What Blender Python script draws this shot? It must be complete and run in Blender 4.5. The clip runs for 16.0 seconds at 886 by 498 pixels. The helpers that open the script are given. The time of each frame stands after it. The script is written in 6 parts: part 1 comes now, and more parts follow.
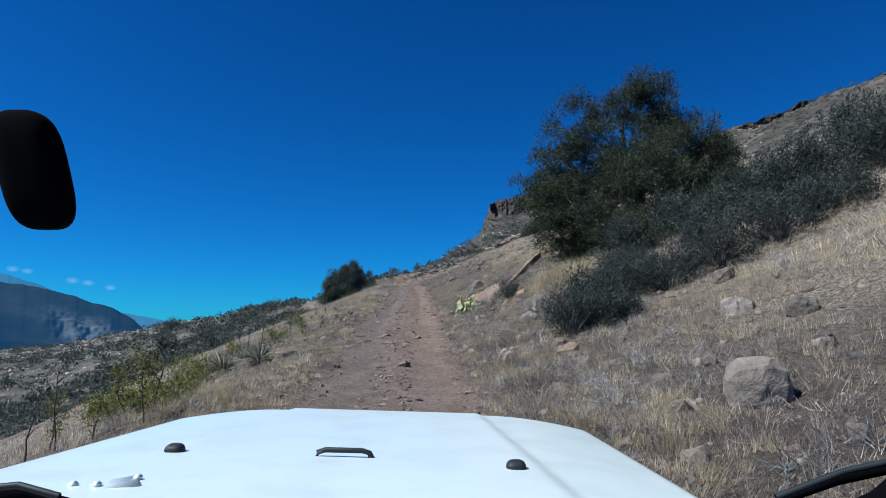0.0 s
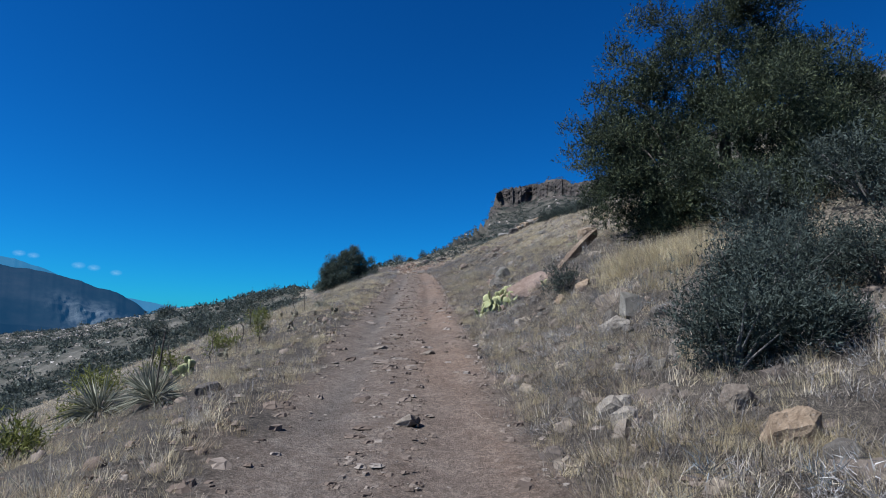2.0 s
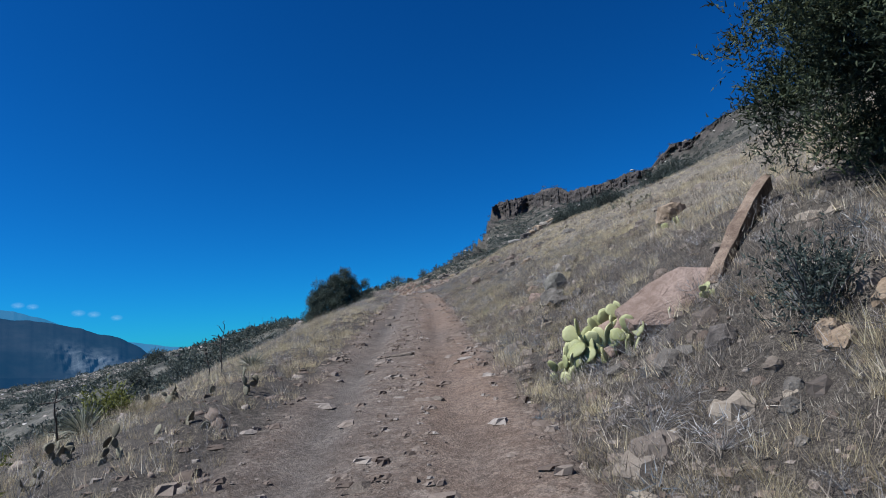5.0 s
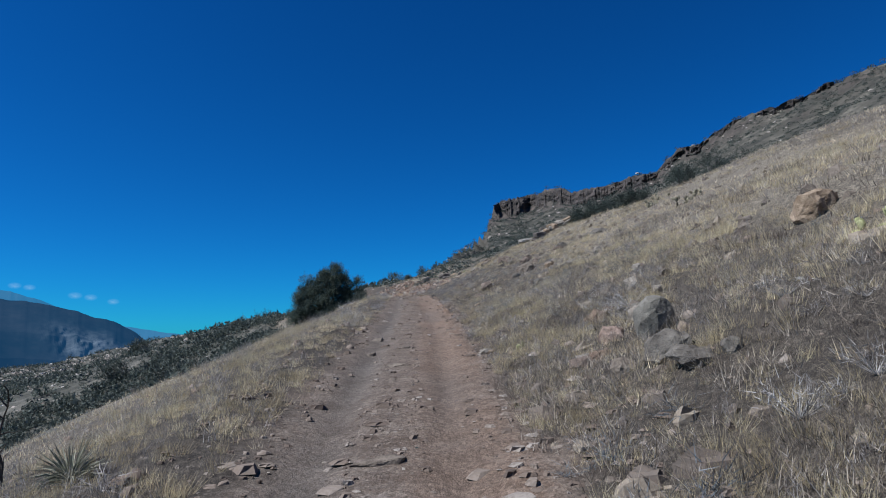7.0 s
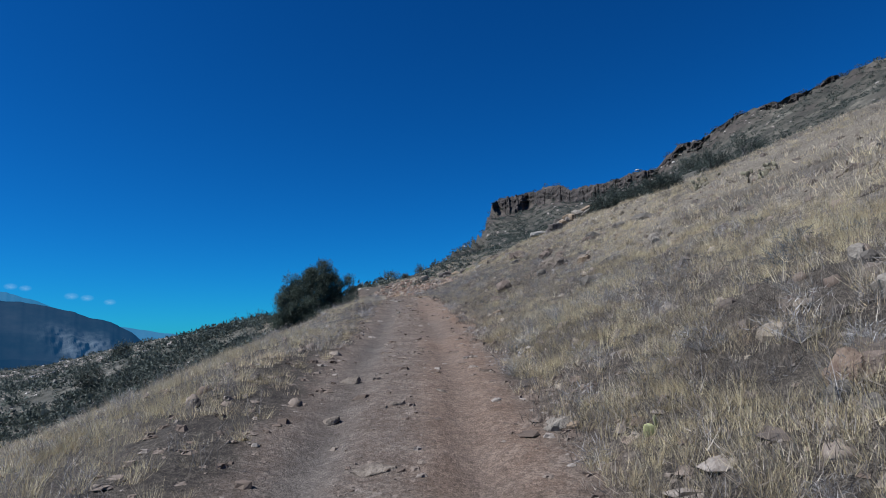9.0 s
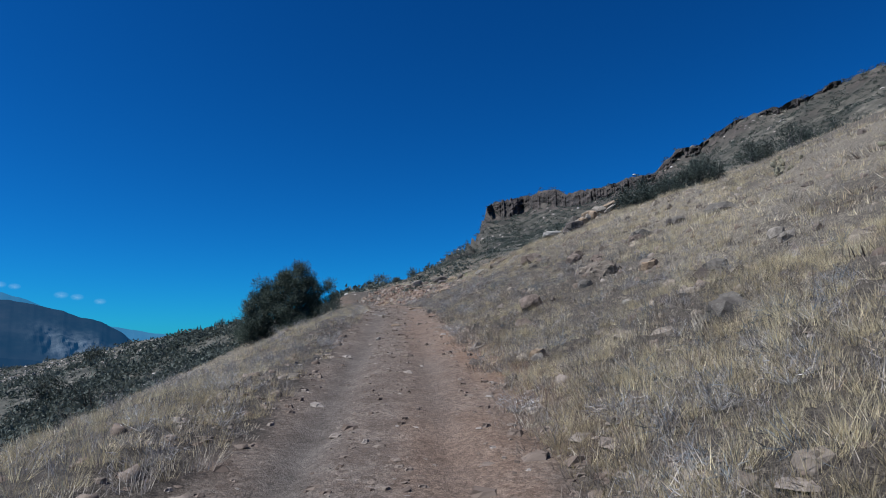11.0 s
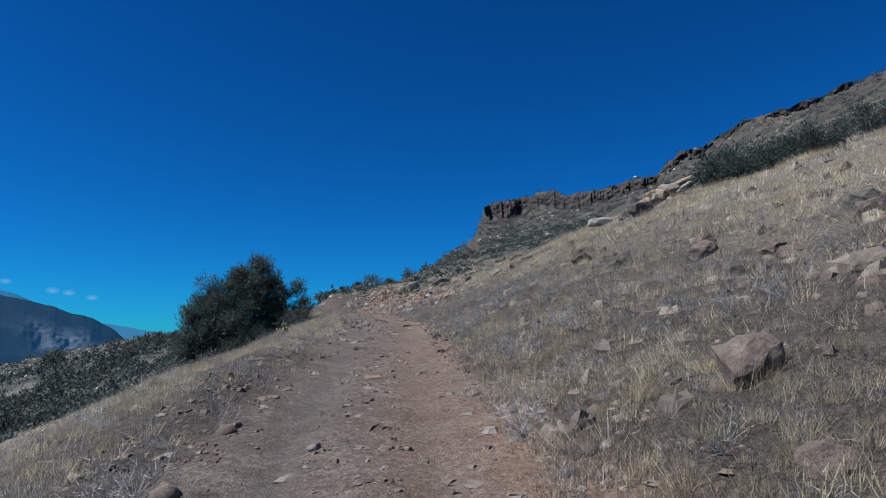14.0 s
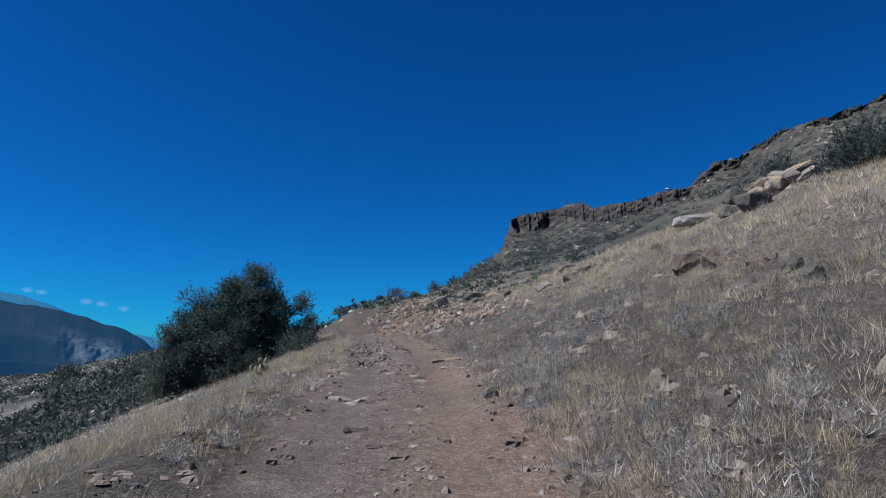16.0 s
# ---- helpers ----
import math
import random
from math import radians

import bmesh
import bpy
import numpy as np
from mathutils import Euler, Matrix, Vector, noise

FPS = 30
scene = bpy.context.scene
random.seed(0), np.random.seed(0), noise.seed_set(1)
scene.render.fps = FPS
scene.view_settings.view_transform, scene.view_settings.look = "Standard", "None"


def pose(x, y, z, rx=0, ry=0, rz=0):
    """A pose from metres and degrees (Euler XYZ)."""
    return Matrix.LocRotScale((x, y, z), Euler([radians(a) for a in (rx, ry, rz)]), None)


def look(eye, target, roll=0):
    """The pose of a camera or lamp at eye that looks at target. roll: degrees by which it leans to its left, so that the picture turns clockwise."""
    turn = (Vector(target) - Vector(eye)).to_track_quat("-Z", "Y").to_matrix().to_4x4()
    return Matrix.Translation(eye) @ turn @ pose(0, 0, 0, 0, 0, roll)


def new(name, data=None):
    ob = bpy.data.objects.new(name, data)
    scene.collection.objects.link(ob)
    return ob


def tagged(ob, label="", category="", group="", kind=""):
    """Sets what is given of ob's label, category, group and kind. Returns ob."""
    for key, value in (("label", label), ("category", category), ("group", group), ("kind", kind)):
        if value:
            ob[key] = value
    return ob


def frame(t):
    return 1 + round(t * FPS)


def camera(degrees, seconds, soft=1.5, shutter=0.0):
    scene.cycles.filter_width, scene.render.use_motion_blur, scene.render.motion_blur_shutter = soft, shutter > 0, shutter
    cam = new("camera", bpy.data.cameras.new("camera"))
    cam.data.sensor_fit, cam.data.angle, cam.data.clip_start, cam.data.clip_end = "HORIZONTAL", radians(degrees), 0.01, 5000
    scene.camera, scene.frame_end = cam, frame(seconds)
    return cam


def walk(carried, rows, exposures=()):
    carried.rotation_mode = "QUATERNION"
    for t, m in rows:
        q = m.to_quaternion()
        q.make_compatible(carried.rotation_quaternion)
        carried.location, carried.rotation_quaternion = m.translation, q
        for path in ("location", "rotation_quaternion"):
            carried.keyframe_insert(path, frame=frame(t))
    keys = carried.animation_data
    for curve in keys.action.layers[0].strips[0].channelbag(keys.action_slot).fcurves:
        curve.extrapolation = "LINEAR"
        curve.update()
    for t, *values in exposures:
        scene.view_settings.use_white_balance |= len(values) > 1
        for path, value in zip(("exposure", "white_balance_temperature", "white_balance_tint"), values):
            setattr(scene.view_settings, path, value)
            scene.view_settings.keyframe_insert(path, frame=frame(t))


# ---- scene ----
cam = camera(70.5, 16.0, soft=1.0)
# seconds, the camera's place, and its turn
PATH = [
    (0.0, 0.002, -0.000, 1.701, 98.03, 0.00, -0.02),
    (0.5, -0.100, 1.719, 1.834, 97.57, -0.30, 0.14),
    (1.0, -0.200, 3.284, 1.941, 97.34, -0.57, 0.23),
    (1.5, -0.299, 4.760, 2.069, 97.34, -0.84, 0.50),
    (2.0, -0.401, 6.363, 2.183, 97.02, -0.69, 0.33),
    (2.5, -0.492, 7.980, 2.291, 96.71, -1.05, 0.24),
    (3.0, -0.538, 9.475, 2.400, 96.57, 0.45, 0.52),
    (3.5, -0.627, 10.916, 2.514, 96.79, 0.77, 0.44),
    (4.0, -0.662, 12.293, 2.620, 97.72, 2.26, 0.60),
    (4.5, -0.737, 13.672, 2.725, 98.22, 2.97, 0.74),
    (5.0, -0.785, 14.951, 2.868, 98.77, 3.81, 0.83),
    (5.2, -0.820, 15.441, 2.947, 99.73, 2.35, 1.07),
    (7.3, -1.131, 21.656, 3.914, 98.37, 1.24, 0.16),
    (7.5, -1.170, 22.281, 3.983, 99.22, 0.66, 0.23),
    (8.0, -1.223, 23.912, 4.112, 98.46, 1.98, 0.41),
    (8.5, -1.329, 25.368, 4.282, 98.27, 1.50, 0.05),
    (9.0, -1.392, 26.771, 4.396, 98.34, 1.88, 0.25),
    (11.3, -1.608, 34.650, 5.427, 98.77, 1.18, -0.47),
    (11.5, -1.639, 35.345, 5.508, 99.25, 1.13, -0.29),
    (12.0, -1.758, 37.152, 5.704, 99.38, -0.04, -0.55),
    (12.5, -1.841, 38.886, 5.891, 99.35, 0.06, -0.72),
    (13.0, -1.918, 40.658, 6.062, 98.55, -0.27, -1.32),
    (13.5, -1.974, 42.176, 6.217, 98.71, -0.67, -1.37),
    (14.0, -2.006, 43.849, 6.394, 98.74, 0.40, -1.02),
    (14.5, -2.063, 45.315, 6.537, 99.46, 0.41, -0.78),
    (15.0, -2.139, 46.913, 6.712, 100.08, 0.69, 0.14),
    (15.5, -2.225, 48.475, 6.907, 99.85, 1.42, 0.97),
    (16.0, -2.374, 49.942, 7.105, 99.96, -0.16, 1.27),
]
walk(cam, [(t, pose(x, y, z, a, b, c)) for t, x, y, z, a, b, c in PATH], [(0.0, 0.64), (4.5, 0.62), (7.5, 0.49), (16.0, 0.47)])

# ---- light ----
SUN_AZ, SUN_UP = -108.0, 52.0      # degrees to the right of straight ahead, degrees up
world = bpy.data.worlds.new("sky")
world.use_nodes = True
scene.world = world
wn = world.node_tree
wn.nodes.clear()
sky = wn.nodes.new("ShaderNodeTexSky")
sky.sky_type, sky.sun_disc = "NISHITA", False
sky.sun_elevation, sky.sun_rotation = radians(SUN_UP), radians(SUN_AZ)
sky.altitude, sky.air_density, sky.dust_density, sky.ozone_density = 1800, 1.0, 0.8, 2.5
tone = wn.nodes.new("ShaderNodeHueSaturation")
tone.inputs["Saturation"].default_value = 1.15
wb = wn.nodes.new("ShaderNodeBackground")
wb.inputs["Strength"].default_value = 0.055
wo = wn.nodes.new("ShaderNodeOutputWorld")
wn.links.new(sky.outputs[0], tone.inputs["Color"])
deep = wn.nodes.new("ShaderNodeMix")
deep.data_type, deep.blend_type = "RGBA", "MULTIPLY"
deep.inputs[0].default_value = 1.0
deep.inputs[7].default_value = (0.07, 0.604, 0.93, 1.0)
wn.links.new(tone.outputs[0], deep.inputs[6])
steep_sky = wn.nodes.new("ShaderNodeGamma")
steep_sky.inputs["Gamma"].default_value = 1.2
wn.links.new(deep.outputs[2], steep_sky.inputs["Color"])
wn.links.new(steep_sky.outputs[0], wb.inputs[0])
wn.links.new(wb.outputs[0], wo.inputs[0])

sun_lamp = bpy.data.lights.new("sun", "SUN")
sun_lamp.energy, sun_lamp.angle, sun_lamp.color = 5.0, radians(0.53), (0.94, 0.98, 1.02)
sun = new("sun", sun_lamp)
a, e = radians(SUN_AZ), radians(SUN_UP)
sun.matrix_world = look((900 * math.sin(a) * math.cos(e), 900 * math.cos(a) * math.cos(e), 900 * math.sin(e)), (0, 0, 0))

# ---- materials ----
class Nodes:
    """A few shorthands to put a node material together."""

    def __init__(self, name, rough=0.9):
        self.mat = bpy.data.materials.new(name)
        self.mat.use_nodes = True
        self.tree = self.mat.node_tree
        self.bsdf = self.tree.nodes["Principled BSDF"]
        self.bsdf.inputs["Roughness"].default_value = rough
        self.bsdf.inputs["Specular IOR Level"].default_value = 0.25
        self.place = self.tree.nodes.new("ShaderNodeTexCoord").outputs["Object"]

    def node(self, kind, **inputs):
        n = self.tree.nodes.new(kind)
        for key, value in inputs.items():
            self.put(n.inputs[key.replace("_", " ")], value)
        return n

    def put(self, socket, value):
        if isinstance(value, bpy.types.NodeSocket):
            self.tree.links.new(value, socket)
        else:
            socket.default_value = value

    def noise(self, scale, detail=4.0, rough=0.6):
        n = self.node("ShaderNodeTexNoise", Scale=scale, Detail=detail, Roughness=rough)
        self.put(n.inputs["Vector"], self.place)
        return n.outputs["Fac"]

    def ramp(self, fac, *stops):
        n = self.tree.nodes.new("ShaderNodeValToRGB")
        els = n.color_ramp.elements
        while len(els) < len(stops):
            els.new(0.5)
        for el, (at, col) in zip(els, stops):
            el.position, el.color = at, (*col, 1.0)
        self.put(n.inputs[0], fac)
        return n.outputs[0]

    def mix(self, fac, a, b, how="MIX"):
        n = self.tree.nodes.new("ShaderNodeMix")
        n.data_type, n.blend_type = "RGBA", how
        self.put(n.inputs[0], fac)
        self.put(n.inputs[6], a if isinstance(a, bpy.types.NodeSocket) else (*a, 1.0))
        self.put(n.inputs[7], b if isinstance(b, bpy.types.NodeSocket) else (*b, 1.0))
        return n.outputs[2]

    def maths(self, how, a, b):
        n = self.tree.nodes.new("ShaderNodeMath")
        n.operation, n.use_clamp = how, False
        self.put(n.inputs[0], a)
        self.put(n.inputs[1], b)
        return n.outputs[0]

    def bump(self, height, strength=0.5, distance=0.02):
        n = self.node("ShaderNodeBump", Strength=strength, Distance=distance)
        self.put(n.inputs["Height"], height)
        self.put(self.bsdf.inputs["Normal"], n.outputs[0])

    def island(self):
        return self.tree.nodes.new("ShaderNodeNewGeometry").outputs["Random Per Island"]

    def chance(self):
        return self.tree.nodes.new("ShaderNodeObjectInfo").outputs["Random"]

    def attribute(self, name):
        n = self.tree.nodes.new("ShaderNodeAttribute")
        n.attribute_name = name
        return n.outputs["Fac"]

    def done(self, colour):
        self.put(self.bsdf.inputs["Base Color"], colour if isinstance(colour, bpy.types.NodeSocket) else (*colour, 1.0))
        return self.mat


def ground_material():
    n = Nodes("dry_earth", 0.95)
    big, mid, fine, grit = n.noise(0.3, 5), n.noise(2.0, 7, 0.7), n.noise(13.0, 6, 0.75), n.noise(60.0, 4, 0.7)
    soil = n.ramp(mid, (0.32, (0.016, 0.012, 0.011)), (0.5, (0.04, 0.032, 0.026)), (0.68, (0.087, 0.071, 0.058)))
    bits = n.mix(0.65, fine, n.noise(85.0, 3, 0.75))
    litter = n.ramp(bits, (0.42, (0.011, 0.009, 0.008)), (0.5, (0.053, 0.043, 0.035)), (0.58, (0.186, 0.158, 0.127)))
    off_road = n.mix(n.ramp(big, (0.35, (0.45,) * 3), (0.65, (0.85,) * 3)), soil, litter)
    track = n.ramp(mid, (0.3, (0.078, 0.058, 0.046)), (0.5, (0.146, 0.114, 0.093)), (0.7, (0.225, 0.185, 0.156)))
    track = n.mix(n.ramp(fine, (0.42, (0.75,) * 3), (0.56, (0.0,) * 3)), track, (0.088, 0.06, 0.044))
    track = n.mix(n.ramp(grit, (0.52, (0.0,) * 3), (0.68, (0.6,) * 3)), track, (0.25, 0.2, 0.166))
    rut = n.ramp(mid, (0.3, (0.078, 0.065, 0.056)), (0.7, (0.128, 0.109, 0.095)))
    track = n.mix(n.maths("MULTIPLY", n.attribute("rut"), 0.85), track, rut)
    straw = n.ramp(n.mix(0.5, fine, n.noise(28.0, 4, 0.7)), (0.42, (0.038, 0.031, 0.025)), (0.5, (0.146, 0.122, 0.095)), (0.58, (0.323, 0.277, 0.214)))
    off_road = n.mix(n.attribute("thatch"), off_road, straw)
    col = n.mix(n.attribute("track"), off_road, track)
    ochre = n.ramp(fine, (0.35, (0.17, 0.089, 0.051)), (0.65, (0.34, 0.204, 0.128)))
    col = n.mix(n.attribute("ochre"), col, ochre)
    far_earth = n.ramp(n.noise(0.07, 9, 0.75), (0.4, (0.03, 0.029, 0.024)), (0.54, (0.068, 0.062, 0.05)), (0.68, (0.168, 0.15, 0.122)))
    col = n.mix(n.attribute("far"), col, far_earth)
    spur = n.ramp(n.noise(0.16, 9, 0.75), (0.38, (0.033, 0.033, 0.027)), (0.52, (0.066, 0.063, 0.052)), (0.66, (0.156, 0.141, 0.121)))
    col = n.mix(n.attribute("spur"), col, spur)
    cliff = n.ramp(n.noise(0.11, 9, 0.75), (0.35, (0.022, 0.018, 0.017)), (0.52, (0.06, 0.048, 0.042)), (0.7, (0.112, 0.09, 0.078)))
    col = n.mix(n.attribute("cliff"), col, cliff)
    # grit and crumbs of stone, cell by cell
    crumbs = n.node("ShaderNodeTexVoronoi", Scale=24.0)
    warp = n.node("ShaderNodeTexNoise", Scale=9.0)
    n.put(warp.inputs["Vector"], n.place)
    n.put(crumbs.inputs["Vector"], n.mix(0.12, n.place, warp.outputs["Color"]))
    dust = n.node("ShaderNodeTexVoronoi", Scale=70.0)
    n.put(dust.inputs["Vector"], n.place)
    shade = n.ramp(crumbs.outputs["Color"], (0.15, (0.45,) * 3), (0.5, (0.95,) * 3), (0.9, (1.35,) * 3))
    col = n.mix(0.4, col, shade, "MULTIPLY")
    col = n.mix(0.6, col, n.ramp(dust.outputs["Color"], (0.15, (0.5,) * 3), (0.85, (1.45,) * 3)), "MULTIPLY")
    rough = n.maths("SUBTRACT", n.mix(0.4, n.mix(0.5, mid, fine), grit), n.maths("MULTIPLY", crumbs.outputs["Distance"], 0.28))
    n.bump(n.mix(0.35, rough, bits), 0.8, 0.07)
    return n.done(col)


def leaf_material(name, dark, mid, light, see=0.25):
    n = Nodes(name, 0.75)
    col = n.ramp(n.island(), (0.0, dark), (0.5, mid), (1.0, light))
    col = n.mix(n.ramp(n.noise(1.1, 4), (0.42, (0.0,) * 3), (0.64, (0.8,) * 3)), col, dark)
    through_light = n.tree.nodes.new("ShaderNodeBsdfTranslucent")
    n.put(through_light.inputs[0], col)
    blend = n.tree.nodes.new("ShaderNodeMixShader")
    blend.inputs[0].default_value = see
    n.put(blend.inputs[1], n.bsdf.outputs[0])
    n.put(blend.inputs[2], through_light.outputs[0])
    n.put(n.tree.nodes["Material Output"].inputs[0], blend.outputs[0])
    return n.done(col)


def grass_material():
    """Dry grass: ashen, straw and golden by patches, every blade of its own shade."""
    n = Nodes("dry_grass", 0.8)
    patch = n.mix(0.4, n.noise(0.75, 3, 0.5), n.noise(3.0, 3, 0.6))
    col = n.ramp(patch, (0.36, (0.42, 0.37, 0.325)), (0.44, (0.66, 0.575, 0.46)), (0.5, (0.79, 0.655, 0.43)), (0.56, (0.46, 0.345, 0.24)), (0.62, (0.68, 0.58, 0.45)))
    col = n.mix(1.0, col, n.ramp(n.island(), (0.0, (0.3,) * 3), (0.6, (0.9,) * 3), (1.0, (1.5,) * 3)), "MULTIPLY")
    through_light = n.tree.nodes.new("ShaderNodeBsdfTranslucent")
    n.put(through_light.inputs[0], col)
    blend = n.tree.nodes.new("ShaderNodeMixShader")
    blend.inputs[0].default_value = 0.4
    n.put(blend.inputs[1], n.bsdf.outputs[0])
    n.put(blend.inputs[2], through_light.outputs[0])
    n.put(n.tree.nodes["Material Output"].inputs[0], blend.outputs[0])
    return n.done(col)


def rock_material(name, dark, mid, light):
    n = Nodes(name, 0.88)
    tint = n.mix(n.ramp(n.chance(), (0.0, (0.15,) * 3), (1.0, (0.85,) * 3)), mid, light)
    col = n.mix(n.ramp(n.noise(3.0, 7, 0.7), (0.35, (0,) * 3), (0.65, (1,) * 3)), dark, tint)
    col = n.mix(n.ramp(n.noise(19.0, 4, 0.7), (0.5, (0,) * 3), (0.7, (0.8,) * 3)), col, dark)
    col = n.mix(n.ramp(n.noise(33.0, 3, 0.6), (0.62, (0,) * 3), (0.74, (0.3,) * 3)), col, tuple(0.5 * c + 0.22 for c in light))
    crack = n.node("ShaderNodeTexVoronoi", Scale=3.4)
    crack.feature = "DISTANCE_TO_EDGE"
    n.put(crack.inputs["Vector"], n.mix(0.12, n.place, n.tree.nodes.new("ShaderNodeTexNoise").outputs["Color"]))
    col = n.mix(n.ramp(crack.outputs["Distance"], (0.0, (0.35,) * 3), (0.015, (0,) * 3)), col, dark)
    n.bump(n.mix(0.5, n.noise(7.0, 8, 0.75), n.noise(40.0, 3, 0.6)), 0.7, 0.04)
    return n.done(col)


def grain_material(name, low, high, scale=30.0, rough=0.85):
    n = Nodes(name, rough)
    n.bump(n.noise(scale, 4), 0.4, 0.01)
    return n.done(n.mix(n.noise(scale * 0.5, 5, 0.7), low, high))


EARTH = ground_material()
JUNIPER = leaf_material("juniper_leaf", (0.012, 0.02, 0.014), (0.043, 0.058, 0.033), (0.116, 0.133, 0.065), 0.22)
SAGE = leaf_material("grey_green_leaf", (0.02, 0.028, 0.024), (0.047, 0.062, 0.053), (0.1, 0.123, 0.105))
SCRUB = leaf_material("dark_scrub_leaf", (0.038, 0.048, 0.041), (0.084, 0.099, 0.083), (0.16, 0.177, 0.15))
LIME = leaf_material("yellow_green_leaf", (0.065, 0.073, 0.019), (0.15, 0.159, 0.043), (0.275, 0.275, 0.077), 0.3)
# grey-green juniper leaf, paled: the haze of distance is put into its colour
HAZED_JUNIPER = leaf_material("hazed_juniper_leaf", (0.029, 0.043, 0.036), (0.077, 0.101, 0.077), (0.155, 0.181, 0.142), 0.25)
STRAW = grass_material()
GOLD = leaf_material("golden_grass", (0.27, 0.21, 0.125), (0.58, 0.475, 0.29), (0.83, 0.72, 0.49), 0.3)
ASHEN = leaf_material("dead_twig", (0.085, 0.076, 0.072), (0.27, 0.242, 0.228), (0.56, 0.515, 0.485), 0.2)
RUSSET = leaf_material("brown_twig", (0.06, 0.046, 0.038), (0.17, 0.135, 0.11), (0.38, 0.31, 0.245), 0.2)
LITTER = leaf_material("dead_stalk", (0.085, 0.068, 0.057), (0.28, 0.23, 0.188), (0.6, 0.515, 0.42), 0.2)
PALE_TIP = leaf_material("pale_shrub_tip", (0.13, 0.12, 0.114), (0.35, 0.328, 0.315), (0.66, 0.625, 0.6), 0.2)
BLUE_TWIG = leaf_material("blue_grey_twig", (0.06, 0.069, 0.077), (0.146, 0.163, 0.176), (0.284, 0.31, 0.327), 0.2)
PALE_TWIG = grain_material("pale_twig", (0.06, 0.058, 0.056), (0.2, 0.19, 0.185), 14.0)
BARK = grain_material("grey_bark", (0.03, 0.025, 0.02), (0.11, 0.09, 0.078), 14.0)
TAN_ROCK = rock_material("tan_rock", (0.08, 0.061, 0.049), (0.172, 0.137, 0.109), (0.26, 0.217, 0.176))
GREY_ROCK = rock_material("grey_rock", (0.066, 0.056, 0.048), (0.124, 0.108, 0.092), (0.181, 0.161, 0.139))
RED_ROCK = rock_material("red_rock", (0.076, 0.055, 0.044), (0.151, 0.113, 0.092), (0.227, 0.176, 0.147))
SALMON_ROCK = rock_material("salmon_rock", (0.16, 0.108, 0.084), (0.26, 0.186, 0.151), (0.319, 0.239, 0.2))
RUST_ROCK = rock_material("rust_rock", (0.076, 0.048, 0.035), (0.185, 0.122, 0.088), (0.269, 0.206, 0.155))
PALE_ROCK = rock_material("pale_rock", (0.134, 0.113, 0.094), (0.244, 0.208, 0.172), (0.336, 0.296, 0.252))
SMOOTH_ROCK = rock_material("smooth_grey_rock", (0.105, 0.095, 0.081), (0.168, 0.154, 0.132), (0.218, 0.2, 0.172))
CHALK_ROCK = rock_material("chalk_rock", (0.218, 0.197, 0.172), (0.37, 0.344, 0.311), (0.47, 0.445, 0.412))
OCHRE_ROCK = rock_material("ochre_rock", (0.143, 0.097, 0.063), (0.277, 0.202, 0.139), (0.361, 0.277, 0.202))
DARK_ROCK = rock_material("dark_rock", (0.05, 0.042, 0.037), (0.109, 0.091, 0.08), (0.16, 0.134, 0.118))


def cliff_material():
    """Weathered lava rock, seen from far off: dark joints, rusty faces and pale lichen."""
    n = Nodes("cliff_rock", 0.95)
    col = n.ramp(n.noise(0.12, 8, 0.75), (0.36, (0.016, 0.014, 0.0135)), (0.5, (0.05, 0.041, 0.038)), (0.64, (0.1, 0.08, 0.072)))
    col = n.mix(n.ramp(n.noise(0.5, 5, 0.7), (0.5, (0.0,) * 3), (0.7, (0.7,) * 3)), col, (0.075, 0.075, 0.062))
    n.bump(n.noise(0.35, 8, 0.75), 0.8, 2.5)
    return n.done(col)


CLIFF_ROCK = cliff_material()


def stone_material(name, *stops):
    """Small stones, each of its own shade."""
    n = Nodes(name, 0.9)
    col = n.ramp(n.island(), *stops)
    col = n.mix(n.ramp(n.noise(30.0, 4), (0.4, (0,) * 3), (0.7, (0.6,) * 3)), col, (0.12, 0.09, 0.07))
    n.bump(n.noise(45.0, 4), 0.5, 0.01)
    return n.done(col)


STONES = stone_material("loose_stone", (0.0, (0.074, 0.054, 0.043)), (0.35, (0.135, 0.1, 0.08)), (0.75, (0.193, 0.154, 0.127)), (1.0, (0.262, 0.226, 0.197)))
BANK_STONE = stone_material("bank_stone", (0.0, (0.057, 0.047, 0.041)), (0.35, (0.102, 0.082, 0.07)), (0.7, (0.164, 0.135, 0.111)), (1.0, (0.279, 0.23, 0.176)))
OUTCROP = stone_material("outcrop_stone", (0.0, (0.197, 0.16, 0.135)), (0.5, (0.41, 0.353, 0.312)), (1.0, (0.558, 0.508, 0.467)))


def pad_material():
    n = Nodes("cactus_pad", 0.6)
    col = n.mix(n.chance(), (0.19, 0.2, 0.085), (0.42, 0.41, 0.22))
    dots = n.node("ShaderNodeTexVoronoi", Scale=26.0)
    n.put(dots.inputs["Vector"], n.place)
    col = n.mix(n.ramp(dots.outputs["Distance"], (0.06, (1,) * 3), (0.14, (0,) * 3)), col, (0.5, 0.46, 0.3))
    col = n.mix(n.ramp(n.noise(4.0, 4), (0.5, (0,) * 3), (0.75, (0.5,) * 3)), col, (0.24, 0.22, 0.1))
    n.bump(n.noise(18.0, 3), 0.3, 0.01)
    return n.done(col)


def dry_pad_material():
    n = Nodes("withered_pad", 0.8)
    col = n.mix(n.chance(), (0.16, 0.145, 0.095), (0.33, 0.31, 0.21))
    n.bump(n.noise(14.0, 4), 0.5, 0.02)
    return n.done(n.mix(n.noise(9.0, 4), col, (0.09, 0.07, 0.055)))


